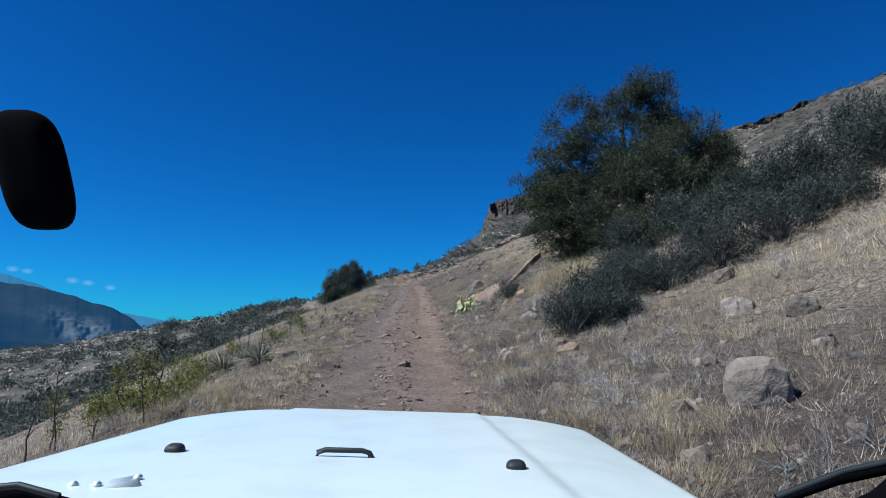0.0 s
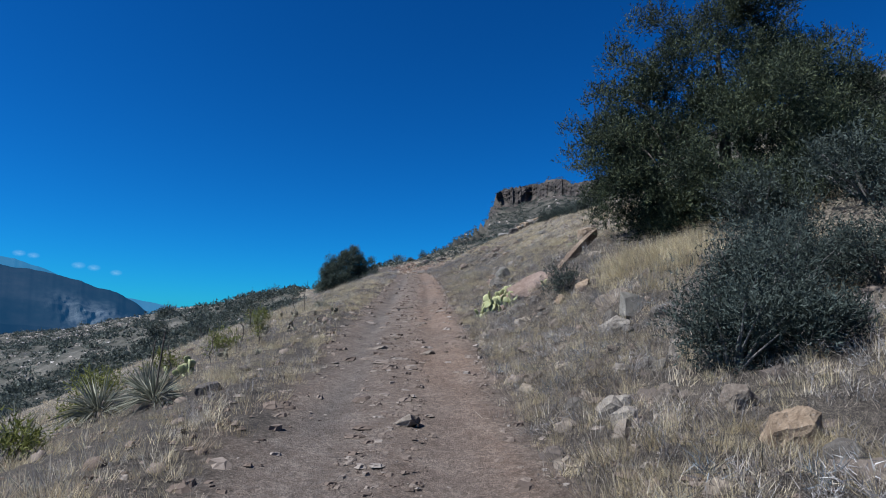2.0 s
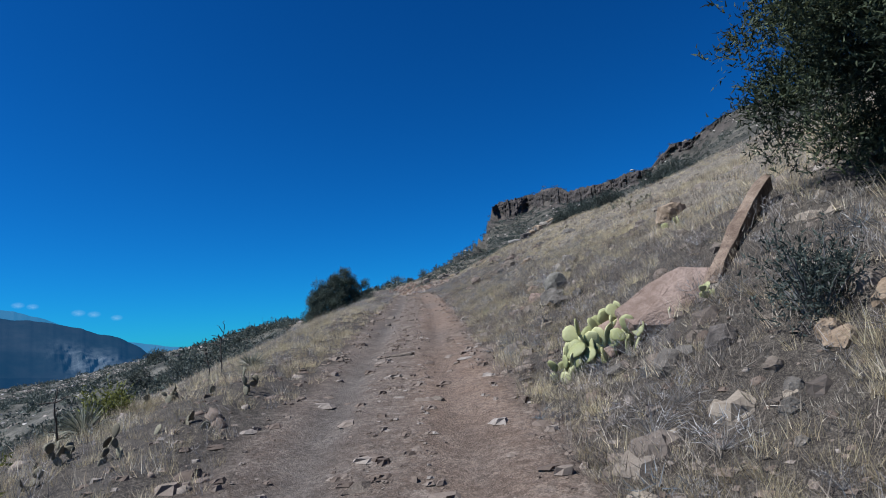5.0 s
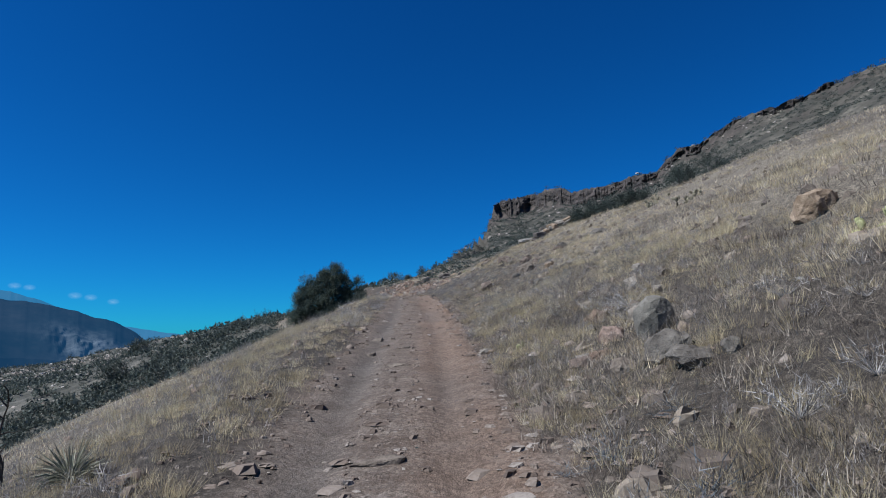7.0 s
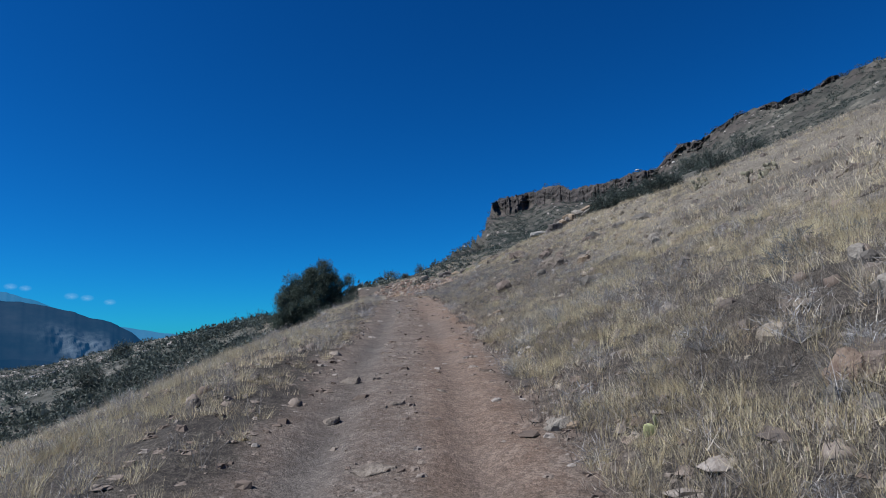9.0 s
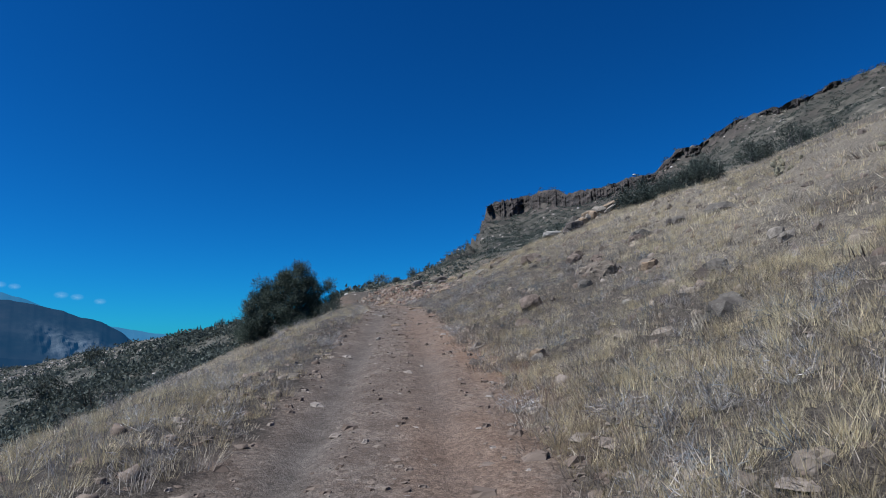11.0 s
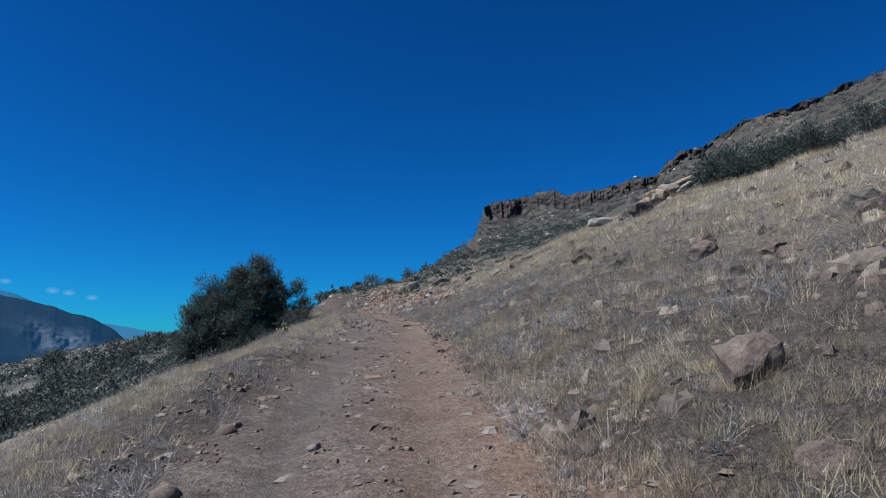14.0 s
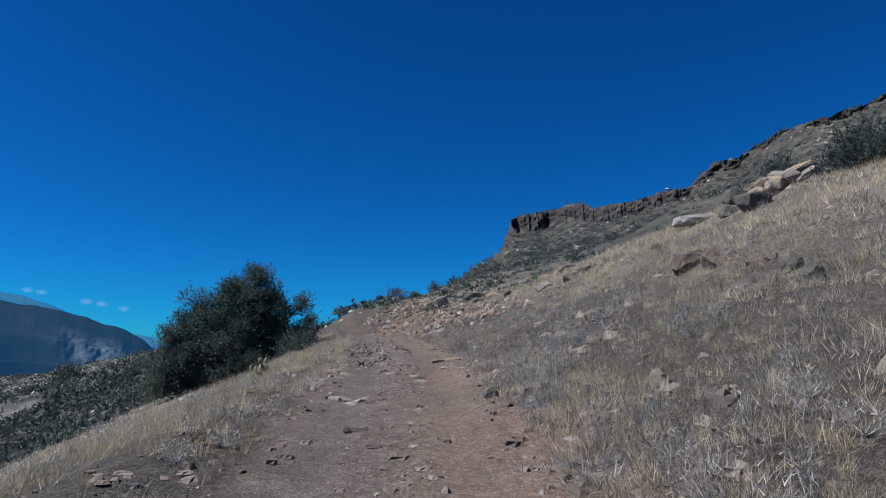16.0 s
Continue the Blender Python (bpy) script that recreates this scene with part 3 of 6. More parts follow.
# ---- far mountains and clouds ----
def far_mountain(name, label, az_list, top_list, dist, depth, base, mat, seed, cliffs):
    az = np.arange(az_list[0], az_list[-1], 0.09)
    top = np.interp(az, az_list, top_list) * dist + HUB[2]
    top = top + 4 * lumps(az, 0 * az, 1.1, seed) + 1.5 * lumps(az, 0 * az, 0.25, seed + 1)
    s = np.linspace(0, 1, 30)
    rise = np.interp(s, [0, 0.35, 0.45, 0.62, 1], [0, 0.25, 0.5, 0.7, 1]) if cliffs else s
    window = np.exp(-((az + 29.6) / 2.6) ** 2) * cliffs
    verts, face = [], []
    for u, g in zip(s, rise):
        wall = window * np.exp(-((u - 0.6 - 0.05 * lumps(az, 0 * az, 1.2, seed + 6)) / 0.17) ** 2)
        crag = 14 * lumps(az, 0 * az + 8 * u, 2.0, seed + 4) + wall * (60 * lumps(az + 1.5 * u, 0 * az + 4 * u, 0.6, seed + 7) + 30 * lumps(az, 0 * az + 9 * u, 0.3, seed + 5))
        r = dist - depth * (1 - u) * (1 + 0.12 * lumps(az, 0 * az, 4.0, seed + 3)) + crag * min(1.0, 4 * (1 - u))
        z = base + (top - base) * g
        verts.append(np.stack([HUB[0] + r * np.sin(np.radians(az)), HUB[1] + r * np.cos(np.radians(az)), z], -1))
        face.append(wall * (0.7 + 0.5 * lumps(az, 0 * az + 6 * u, 0.8, seed + 8)))
    n, m = len(s), len(az)
    i, j = np.meshgrid(np.arange(n - 1), np.arange(m - 1), indexing="ij")
    faces = np.stack([i * m + j, i * m + j + 1, (i + 1) * m + j + 1, (i + 1) * m + j], -1).reshape(-1, 4)
    me = mesh_of(name, np.concatenate(verts), faces, mat)
    me.attributes.new("cliff", "FLOAT", "POINT").data.foreach_set("value", np.clip(np.concatenate(face), 0, 1).astype(np.float32))
    return tagged(new(name, me), label, "mountain", kind="structure")


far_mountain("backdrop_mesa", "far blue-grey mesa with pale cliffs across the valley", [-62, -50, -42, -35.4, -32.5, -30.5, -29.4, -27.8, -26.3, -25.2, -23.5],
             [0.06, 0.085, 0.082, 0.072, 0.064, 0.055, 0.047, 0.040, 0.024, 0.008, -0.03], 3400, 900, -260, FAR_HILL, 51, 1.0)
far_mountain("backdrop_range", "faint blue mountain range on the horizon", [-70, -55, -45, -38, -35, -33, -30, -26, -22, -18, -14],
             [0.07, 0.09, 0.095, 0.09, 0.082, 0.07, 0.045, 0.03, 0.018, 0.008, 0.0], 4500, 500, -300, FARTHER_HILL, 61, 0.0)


def cloud(az, up, wide, seed):
    """A thin veil of vapour, far beyond the mountains, fading to nothing at its rim."""
    r = 4350
    bm = bmesh.new()
    bmesh.ops.create_grid(bm, x_segments=12, y_segments=6, size=1.0)
    for v in bm.verts:
        v.co.z = 0.05 * math.sin(3 * v.co.x + seed)
    me = bpy.data.meshes.new("cloud")
    bm.to_mesh(me)
    bm.free()
    me.materials.append(CLOUD)
    ob = tagged(new("cloud", me), "small thin white cloud low over the mountains", "cloud", "thin clouds over the far mesa")
    ob.visible_shadow = False
    at = pose(HUB[0] + r * math.sin(radians(az)), HUB[1] + r * math.cos(radians(az)), HUB[2] + r * up, 90, 0, -az)
    ob.matrix_basis = at @ Matrix.Diagonal((wide * 0.62, wide * 0.34, wide * 0.3, 1))


for az, up, wide, seed in ((-34.79, 0.0895, 62, 1), (-33.85, 0.0875, 58, 2), (-30.8, 0.0774, 70, 3), (-29.71, 0.075, 66, 4), (-28.1, 0.0693, 62, 5)):
    cloud(az, up, wide, seed)

# ---- trees and shrubs ----
def limb_path(start, end, rng, wave, steps=7):
    s = np.linspace(0, 1, steps)[:, None]
    pts = np.asarray(start) * (1 - s) + np.asarray(end) * s
    pts = pts + np.cumsum(rng.normal(size=(steps, 3)) * wave, 0) * s * (1.3 - s)
    pts[:, 2] += np.sin(s[:, 0] * math.pi) * 0.12 * np.linalg.norm(np.asarray(end) - start) * 0.5
    return pts


def sprays(clumps, radii, per, length, rng, flat=0.75, fine=False):
    """Leaf sprays gathered in uneven clumps, thinner towards their rims."""
    centres, ways = [], []
    for c, rad in zip(clumps, radii):
        n = int(per * rad**2 / 0.4)
        v = one(rng.normal(size=(n, 3)))
        d = rng.random((n, 1)) ** (0.55 if fine else 0.45)
        d = d * (1 + 0.35 * np.sin(5 * v[:, :1] + c[0] * 3) * np.cos(4 * v[:, 1:2] + c[1]))
        up = rng.uniform(0.9, 1.7) if fine else 1.0
        lean = rng.normal(size=2) * 0.18 if fine else np.zeros(2)
        off = v * d * rad * [1 / up**0.5, 1 / up**0.5, flat * up]
        off[:, :2] *= np.clip(1.15 - 0.45 * off[:, 2:] / (rad * flat * up), 0.5, 1.4) if fine else 1.0
        off[:, :2] += lean * off[:, 2:]
        centres.append(c + off)
        ways.append(one(v * 0.7 + rng.normal(size=(n, 3)) * 0.5 + [0, 0, 0.8 if fine else 0.45]))
    centres, ways = np.concatenate(centres), np.concatenate(ways)
    n = len(centres)
    if fine:
        # feathery sprigs: six needles along each short twig
        start, along = centres[::6], ways[::6]
        m = len(start)
        leaves = []
        for k in range(6):
            foot = start + along * (length * (0.55 * k * rng.uniform(0.7, 1.2, m)))[:, None]
            way = one(along * 0.8 + rng.normal(size=(m, 3)) * 0.55)
            side = one(np.cross(way, rng.normal(size=(m, 3)))) * (length * rng.uniform(0.12, 0.24, m))[:, None]
            leaves.append(np.stack([foot - side, foot + side, foot + way * (length * rng.uniform(0.8, 1.5, m))[:, None]], 1))
        v = np.stack(leaves, 1)
        return v.reshape(-1, 3), np.arange(18 * m).reshape(-1, 3)
    return cards(centres, ways, length * rng.uniform(0.6, 1.4, n), length * rng.uniform(0.28, 0.5, n), rng)


def juniper(x, y, z, label, lobes, limbs, seed, per, length, leaf):
    """lobes: rough masses of the crown (east, north, up, radius); limbs: how many main stems rise from the foot."""
    rng = np.random.default_rng(seed)
    tree = thing("juniper_tree", x, y, z, label, "tree")
    lobes = np.array(lobes, float)
    foot = np.array([0.0, 0, -0.15])
    fork = np.array([0.1, -0.1, 0.55])
    v, f = tube(limb_path(foot, fork, rng, 0.03, 5), np.linspace(0.34, 0.26, 5), 9)
    part("trunk", mesh_of("trunk", v, f, BARK, True), BARK, tree, "twisted grey juniper trunk")
    picks = rng.permutation(len(lobes))[:limbs]
    for k in picks:
        end = lobes[k, :3]
        pts = limb_path(fork, end, rng, 0.10, 9)
        pieces = [tube(pts, np.linspace(0.17, 0.03, 9), 7)]
        for _ in range(5):
            j = rng.integers(3, 8)
            tip = pts[j] + one(rng.normal(size=3) + [0, 0, 0.6]) * lobes[k, 3] * rng.uniform(0.5, 1.0)
            pieces.append(tube(limb_path(pts[j], tip, rng, 0.05, 5), np.linspace(0.05, 0.012, 5), 5))
        v, f = joined(pieces)
        part("limb", mesh_of("limb", v, f, BARK, True), BARK, tree)
    clumps, radii = [], []
    for ex, ny, up, rad in lobes:
        for _ in range(int(17 * rad)):
            d = one(rng.normal(size=3)) * rng.random() ** 0.4 * rad
            clumps.append([ex + d[0], ny + d[1], up + d[2] * 0.85])
            radii.append(rng.uniform(0.3, 0.62) * min(1.0, 0.5 + rad / 3))
    clumps = np.array(clumps)
    clumps[:, 2] = np.maximum(clumps[:, 2], ground_z(clumps[:, 0] + x, clumps[:, 1] + y) - z + 0.3)
    v, f = sprays(clumps, radii, per, length, rng, fine=True)
    part("crown", mesh_of("crown", v, f, leaf), leaf, tree)
    return tree


# lobes of the big uphill juniper, from its foot
juniper(6.4, 21.6, float(ground_z(6.4, 21.6)) - 0.4, "large dark green juniper tree on the slope above the track",
        [(-3.2, -0.6, 1.8, 0.9), (-1.9, -0.8, 1.4, 1.3), (-1.2, -2.2, 0.4, 1.2), (-2.3, 0.4, 3.2, 1.1),
         (-1.6, 0.2, 4.4, 1.0), (-0.4, -0.5, 3.2, 1.4), (0.3, 0.2, 4.9, 1.1), (0.9, -0.4, 5.6, 0.8), (1.6, 0.6, 4.6, 1.1), (1.0, -1.2, 2.6, 1.5),
         (2.4, -0.4, 3.6, 1.2), (2.8, 0.6, 2.2, 1.4), (3.5, 0.2, 3.4, 0.8), (0.2, -2.4, 1.6, 1.3), (2.0, -1.8, 1.2, 1.3), (3.6, -0.6, 0.9, 1.1), (0.0, 1.6, 2.4, 1.4),
         (-0.2, -3.0, -0.5, 1.0), (1.2, -3.0, 0.0, 1.1), (-2.2, 0.5, 0.4, 1.0), (-1.6, -0.6, 0.0, 1.0), (-1.0, 0.5, -0.1, 1.0), (-2.4, 0.8, 1.2, 0.9), (0.3, -1.4, 0.3, 1.1), (1.5, -1.0, 1.4, 1.1), (-1.9, 0.8, 2.2, 1.0)],
        8, 5, 1650, 0.067, JUNIPER)
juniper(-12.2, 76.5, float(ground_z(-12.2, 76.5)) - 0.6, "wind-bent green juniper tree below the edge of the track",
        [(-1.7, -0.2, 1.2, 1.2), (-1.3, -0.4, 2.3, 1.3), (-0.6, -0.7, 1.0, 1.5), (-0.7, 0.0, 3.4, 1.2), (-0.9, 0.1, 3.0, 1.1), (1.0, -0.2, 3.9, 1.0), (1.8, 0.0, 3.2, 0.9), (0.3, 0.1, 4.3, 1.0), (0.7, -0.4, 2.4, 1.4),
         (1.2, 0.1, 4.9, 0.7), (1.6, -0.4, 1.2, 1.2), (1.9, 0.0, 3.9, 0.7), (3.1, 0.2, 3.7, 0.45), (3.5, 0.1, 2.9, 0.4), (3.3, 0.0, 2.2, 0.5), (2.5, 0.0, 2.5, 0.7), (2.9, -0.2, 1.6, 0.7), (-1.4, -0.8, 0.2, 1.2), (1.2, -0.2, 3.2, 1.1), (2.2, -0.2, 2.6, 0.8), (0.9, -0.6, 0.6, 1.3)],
        19, 5, 1100, 0.09, HAZED_JUNIPER)


def shrub(name, x, y, wide, high, mat, label, category, seed, leaves=1500, leaf=0.07, group="", stems=10):
    """A bush of thin stems with small leaves."""
    rng = np.random.default_rng(seed)
    z = float(ground_z(x, y)) - 0.04
    bush = thing(name, x, y, z, label, category, group)
    pieces, tips = [], []
    for _ in range(stems):
        a, reach = rng.uniform(0, 2 * math.pi), rng.uniform(0.15, 0.48) * wide
        tip = np.array([reach * math.cos(a), reach * math.sin(a), high * rng.uniform(0.35, 0.8) * (1.15 - 0.9 * reach / wide)])
        pts = limb_path(np.array([0.04 * math.cos(a), 0.04 * math.sin(a), -0.08]), tip, rng, 0.02 * high, 6)
        pieces.append(tube(pts, np.linspace(0.018, 0.005, 6) * max(high, 0.6), 5))
        tips += [tip, pts[4]]
    v, f = joined(pieces)
    wood = PALE_TWIG if mat == SAGE else BARK
    part("woody_base", mesh_of("woody_base", v, f, wood, True), wood, bush)
    tips = np.array(tips)
    more = one(rng.normal(size=(38, 3))) * rng.random((38, 1)) ** 0.4
    more = np.abs(more * [0, 0, 1]) + more * [1, 1, 0]
    more = more * [wide * 0.46, wide * 0.46, high * 0.82]
    tips = np.concatenate([tips, more])
    tips[:, 2] = np.maximum(tips[:, 2], ground_z(tips[:, 0] + x, tips[:, 1] + y) - z + 0.06 * high)
    radii = rng.uniform(0.07, 0.22, len(tips)) * (wide + high) / 2
    v, f = sprays(tips, radii, leaves * 0.4 / (radii**2).sum(), leaf * 1.25, rng, 0.85, True)
    low = v.reshape(-1, 3, 3)[:, 0]
    keep = low[:, 2] + z > ground_z(low[:, 0] + x, low[:, 1] + y)
    v = v.reshape(-1, 3, 3)[keep].reshape(-1, 3)
    part("foliage", mesh_of("foliage", v, np.arange(len(v)).reshape(-1, 3), mat), mat, bush)
    return bush


GREY_BUSH = "dense grey-green bush on the stony slope"
for k, (x, y, w, h) in enumerate(((2.75, 13.4, 1.3, 1.15), (3.3, 14.1, 1.5, 1.35), (3.6, 13.2, 1.1, 0.9), (4.2, 14.9, 1.7, 1.2), (4.9, 16.2, 1.9, 1.2), (5.3, 14.6, 1.7, 1.2), (6.4, 14.4, 2.0, 1.4), (7.7, 14.2, 2.2, 1.5),
                                  (9.0, 14.4, 2.2, 1.3), (6.9, 17.0, 2.6, 1.5), (8.6, 16.5, 2.8, 1.5), (10.2, 16.6, 2.8, 1.5), (11.4, 15.4, 3.0, 1.4), (12.6, 18.0, 3.2, 1.5), (5.6, 18.2, 2.0, 1.2))):
    shrub("grey_bush", x, y, w, h, SAGE, GREY_BUSH, "bush", 100 + k, 10500, 0.038 * max(1.0, w / 1.7), "grey-green bushes under the juniper", 22)
shrub("grey_bush", 2.12, 19.95, 0.85, 0.8, SAGE, "small dark twiggy grey-green bush beside the leaning slab", "bush", 120, 2600, 0.036, stems=26)
for k, (x, y, w, h) in enumerate(((9.6, 68.2, 2.2, 1.3), (10.9, 69.4, 2.7, 1.7), (12.5, 69.2, 2.7, 1.7), (11.4, 67.2, 2.4, 1.4), (14.0, 68.6, 2.6, 1.6), (22.0, 73.0, 4.0, 2.0), (25.0, 74.5, 4.5, 2.2), (28.5, 76.0, 4.5, 2.3), (19.0, 72.5, 3.0, 1.6))):
    shrub("hillside_bush", x, y, w, h, SAGE, "low grey-green bush on the grassy hillside", "bush", 140 + k, 5000, 0.08, "bushes along the brow of the hill", 16)
for k, (x, y, w, h, far_leaf) in enumerate(((47.0, 143.0, 6.0, 4.2, 0.3), (-5.6, 148.0, 2.6, 2.0, 0.12), (-19.6, 165.0, 4.6, 2.9, 0.16), (-9.7, 128.0, 4.0, 2.0, 0.13), (-11.9, 130.0, 2.2, 1.3, 0.12), (-8.3, 73.6, 1.5, 1.1, 0.06), (-7.4, 126.0, 1.6, 1.0, 0.1),
                                            (-58.0, 212.0, 7.0, 6.5, 0.3), (-66.0, 214.0, 5.0, 4.0, 0.3), (-50.0, 214.0, 4.5, 3.4, 0.3), (-80.0, 208.0, 5.0, 3.4, 0.3), (-93.0, 205.0, 4.0, 3.0, 0.3), (-33.0, 92.0, 6.5, 4.6, 0.22), (-48.0, 110.0, 5.0, 3.5, 0.25), (-64.0, 150.0, 5.0, 4.0, 0.3), (20.0, 560.0, 14.0, 10.0, 0.9), (-67.7, 250.0, 7.5, 6.5, 0.32), (-86.0, 282.0, 7.0, 4.5, 0.35), (-75.0, 262.0, 5.0, 3.2, 0.32), (-52.0, 225.0, 6.0, 3.6, 0.3))):
    shrub("dark_bush", x, y, w, h, SCRUB, "dark green scrub bush far along the hillside", "bush", 160 + k, 2200, far_leaf, "dark bushes on the skyline", 9)


def sapling(x, y, high, lean, seed, bare=False):
    """A young, thin, crooked tree with yellow-green leaves in tufts, or none."""
    rng = np.random.default_rng(seed)
    tree = thing("sapling", x, y, float(ground_z(x, y)) - 0.05, "bare dark thin sapling with a crooked stem" if bare else "young thin tree with yellow-green leaves", "sapling", "saplings on the downhill verge")
    top = np.array([lean * high, rng.normal() * 0.1, high])
    pts = limb_path(np.zeros(3), top, rng, 0.05, 8)
    v, f = tube(pts, np.linspace(0.014, 0.005, 8), 6)
    part("stem", mesh_of("stem", v, f, BARK, True), BARK, tree)
    tips = [pts[-1], pts[-2]]
    for _ in range(9 if not bare else 5):
        j = rng.integers(2, 7)
        tip = pts[j] + one(rng.normal(size=3) * [1, 1, 0.3] + [0, 0, 0.7]) * high * rng.uniform(0.15, 0.32)
        v, f = tube(limb_path(pts[j], tip, rng, 0.03, 5), np.linspace(0.009, 0.003, 5), 5)
        part("branch", mesh_of("branch", v, f, BARK, True), BARK, tree)
        tips += [tip, 0.6 * tip + 0.4 * pts[j], 0.3 * tip + 0.7 * pts[j] + [0, 0, 0.05]]
    if not bare:
        v, f = sprays(np.array(tips), rng.uniform(0.06, 0.19, len(tips)) * high, 850, 0.045, rng, 1.2)
        part("foliage", mesh_of("foliage", v, f, LIME), LIME, tree)


for k, (x, y, h, lean, bare) in enumerate(((-3.9, 8.4, 0.95, -0.05, False), (-4.6, 8.5, 0.62, -0.1, False), (-6.0, 9.9, 0.75, 0.03, False), (-4.45, 9.1, 0.6, -0.3, False), (-5.3, 8.2, 0.9, 0.08, True), (-4.2, 9.3, 1.0, 0.0, True),
                                           (-5.5, 9.2, 1.2, -0.05, True), (-4.9, 20.2, 0.6, 0.1, True), (-5.3, 19.6, 0.55, 0.05, True), (-6.4, 20.3, 0.8, -0.05, True), (-4.4, 19.9, 0.6, -0.08, False), (-5.4, 22.4, 0.7, 0.04, True), (-4.9, 26.2, 0.8, 0.1, True), (-5.4, 27.0, 0.7, -0.1, True))):
    sapling(x, y, h, lean, 200 + k, bare)
for k, (x, y, w, h) in enumerate(((-5.4, 20.6, 0.75, 0.6), (-6.9, 20.9, 0.9, 0.55), (-7.1, 18.7, 1.1, 0.65), (-6.5, 16.9, 0.9, 0.5), (-5.6, 23.8, 0.8, 0.5), (-5.2, 13.4, 0.9, 0.6), (-4.7, 11.2, 0.9, 0.5), (-4.4, 9.6, 0.9, 0.5), (-5.2, 10.4, 1.1, 0.55), (-5.6, 11.8, 1.2, 0.6), (-6.8, 12.9, 0.9, 0.5), (-9.0, 22.2, 1.3, 0.7))):
    shrub("yellow_green_shrub", x, y, w, h, LIME, "low yellow-green shrub among dry grass", "shrub", 230 + k, 1000, 0.05, "yellow-green shrubs on the downhill verge", 9)


def yucca(x, y, size, seed, stalk=0.0):
    rng = np.random.default_rng(seed)
    plant = thing("yucca", x, y, float(ground_z(x, y)) - 0.03, "spiky dry grey-green yucca rosette" + (" with a dead stalk" if stalk else ""), "yucca", "yuccas on the downhill verge")
    n = 230
    ways = one(np.stack([*(rng.normal(size=(2, n))), rng.uniform(-0.1, 1.6, n)], -1))
    v, f = cards(np.tile([0, 0, 0.1 * size], (n, 1)) + ways * 0.05, ways, size * rng.uniform(0.6, 1.0, n), np.full(n, 0.03 * size), rng)
    v = v.reshape(-1, 4, 3)
    v[:, 2, 2] -= 0.25 * size * np.hypot(ways[:, 0], ways[:, 1]) ** 2
    part("rosette", mesh_of("rosette", v.reshape(-1, 3), f, SAGE_STRAW), SAGE_STRAW, plant)
    if stalk:
        v, f = tube(limb_path(np.zeros(3), np.array([0.08, 0, stalk]), rng, 0.01, 6), np.linspace(0.016, 0.008, 6), 6)
        part("stalk", mesh_of("stalk", v, f, BARK, True), BARK, plant, "dry flower stalk")


SAGE_STRAW = leaf_material("yucca_blade", (0.086, 0.09, 0.069), (0.224, 0.224, 0.163), (0.43, 0.404, 0.31), 0.15)
for k, (x, y, size, stalk) in enumerate(((-4.3, 14.9, 0.62, 1.0), (-5.3, 15.4, 0.7, 0.0), (-5.0, 16.2, 0.6, 0.9), (-5.7, 14.3, 0.6, 0.0), (-5.4, 22.9, 0.5, 0.0), (-4.4, 26.4, 0.4, 0.0))):
    yucca(x, y, size, 260 + k, stalk)


def pad_mesh(name, mat, wide):
    """A flat, egg-shaped cactus pad that stands on its narrow end."""
    bm = bmesh.new()
    bmesh.ops.create_icosphere(bm, subdivisions=2, radius=0.5)
    for v in bm.verts:
        z = v.co.z + 0.5
        v.co.x *= (0.62 + 0.5 * z) * wide
        v.co.y *= 0.17
        v.co.z = z
    me = bpy.data.meshes.new(name)
    bm.to_mesh(me)
    bm.free()
    me.materials.append(mat)
    for p in me.polygons:
        p.use_smooth = True
    return me


PAD_MESHES = [pad_mesh("pad", PAD, 0.85), pad_mesh("pad", PAD, 0.98)]
DRY_PADS = [pad_mesh("pad", DRY_PAD, 0.85), pad_mesh("pad", DRY_PAD, 0.75)]


def prickly_pear(x, y, wide, pads, size, seed, dry=False, rows=3):
    rng = np.random.default_rng(seed)
    label = "withered brown-green prickly pear cactus in dry grass" if dry else "pale yellow-green prickly pear cactus by the track"
    plant = thing("prickly_pear", x, y, float(ground_z(x, y)) - 0.02, label, "cactus", "prickly pears on the slope")
    feet = [(Vector((rng.uniform(-0.5, 0.5) * wide, rng.uniform(-0.3, 0.3) * wide, 0.0)), 0) for _ in range(max(3, pads // 3))]
    made = 0
    while made < pads and feet:
        at, level = feet.pop(0)
        turn = Euler((radians(rng.normal() * 22), radians(rng.normal() * 30 * (1 + 0.3 * level)), radians(rng.uniform(-80, 80))))
        s = size * rng.uniform(0.7, 1.15)
        at = at.copy()
        if level == 0:
            at.z = float(ground_z(x + at.x, y + at.y) - ground_z(x, y))
        ob = new("pad", (DRY_PADS if dry else PAD_MESHES)[made % 2])
        ob.parent = plant
        ob.matrix_basis = Matrix.LocRotScale(at, turn, (s, s, s))
        made += 1
        if level < rows:
            for side in (-0.25, 0.28):
                if rng.random() < 0.75:
                    feet.append((ob.matrix_basis @ Vector((side * rng.uniform(0.4, 1.2), 0, rng.uniform(0.82, 0.95))), level + 1))
    return plant


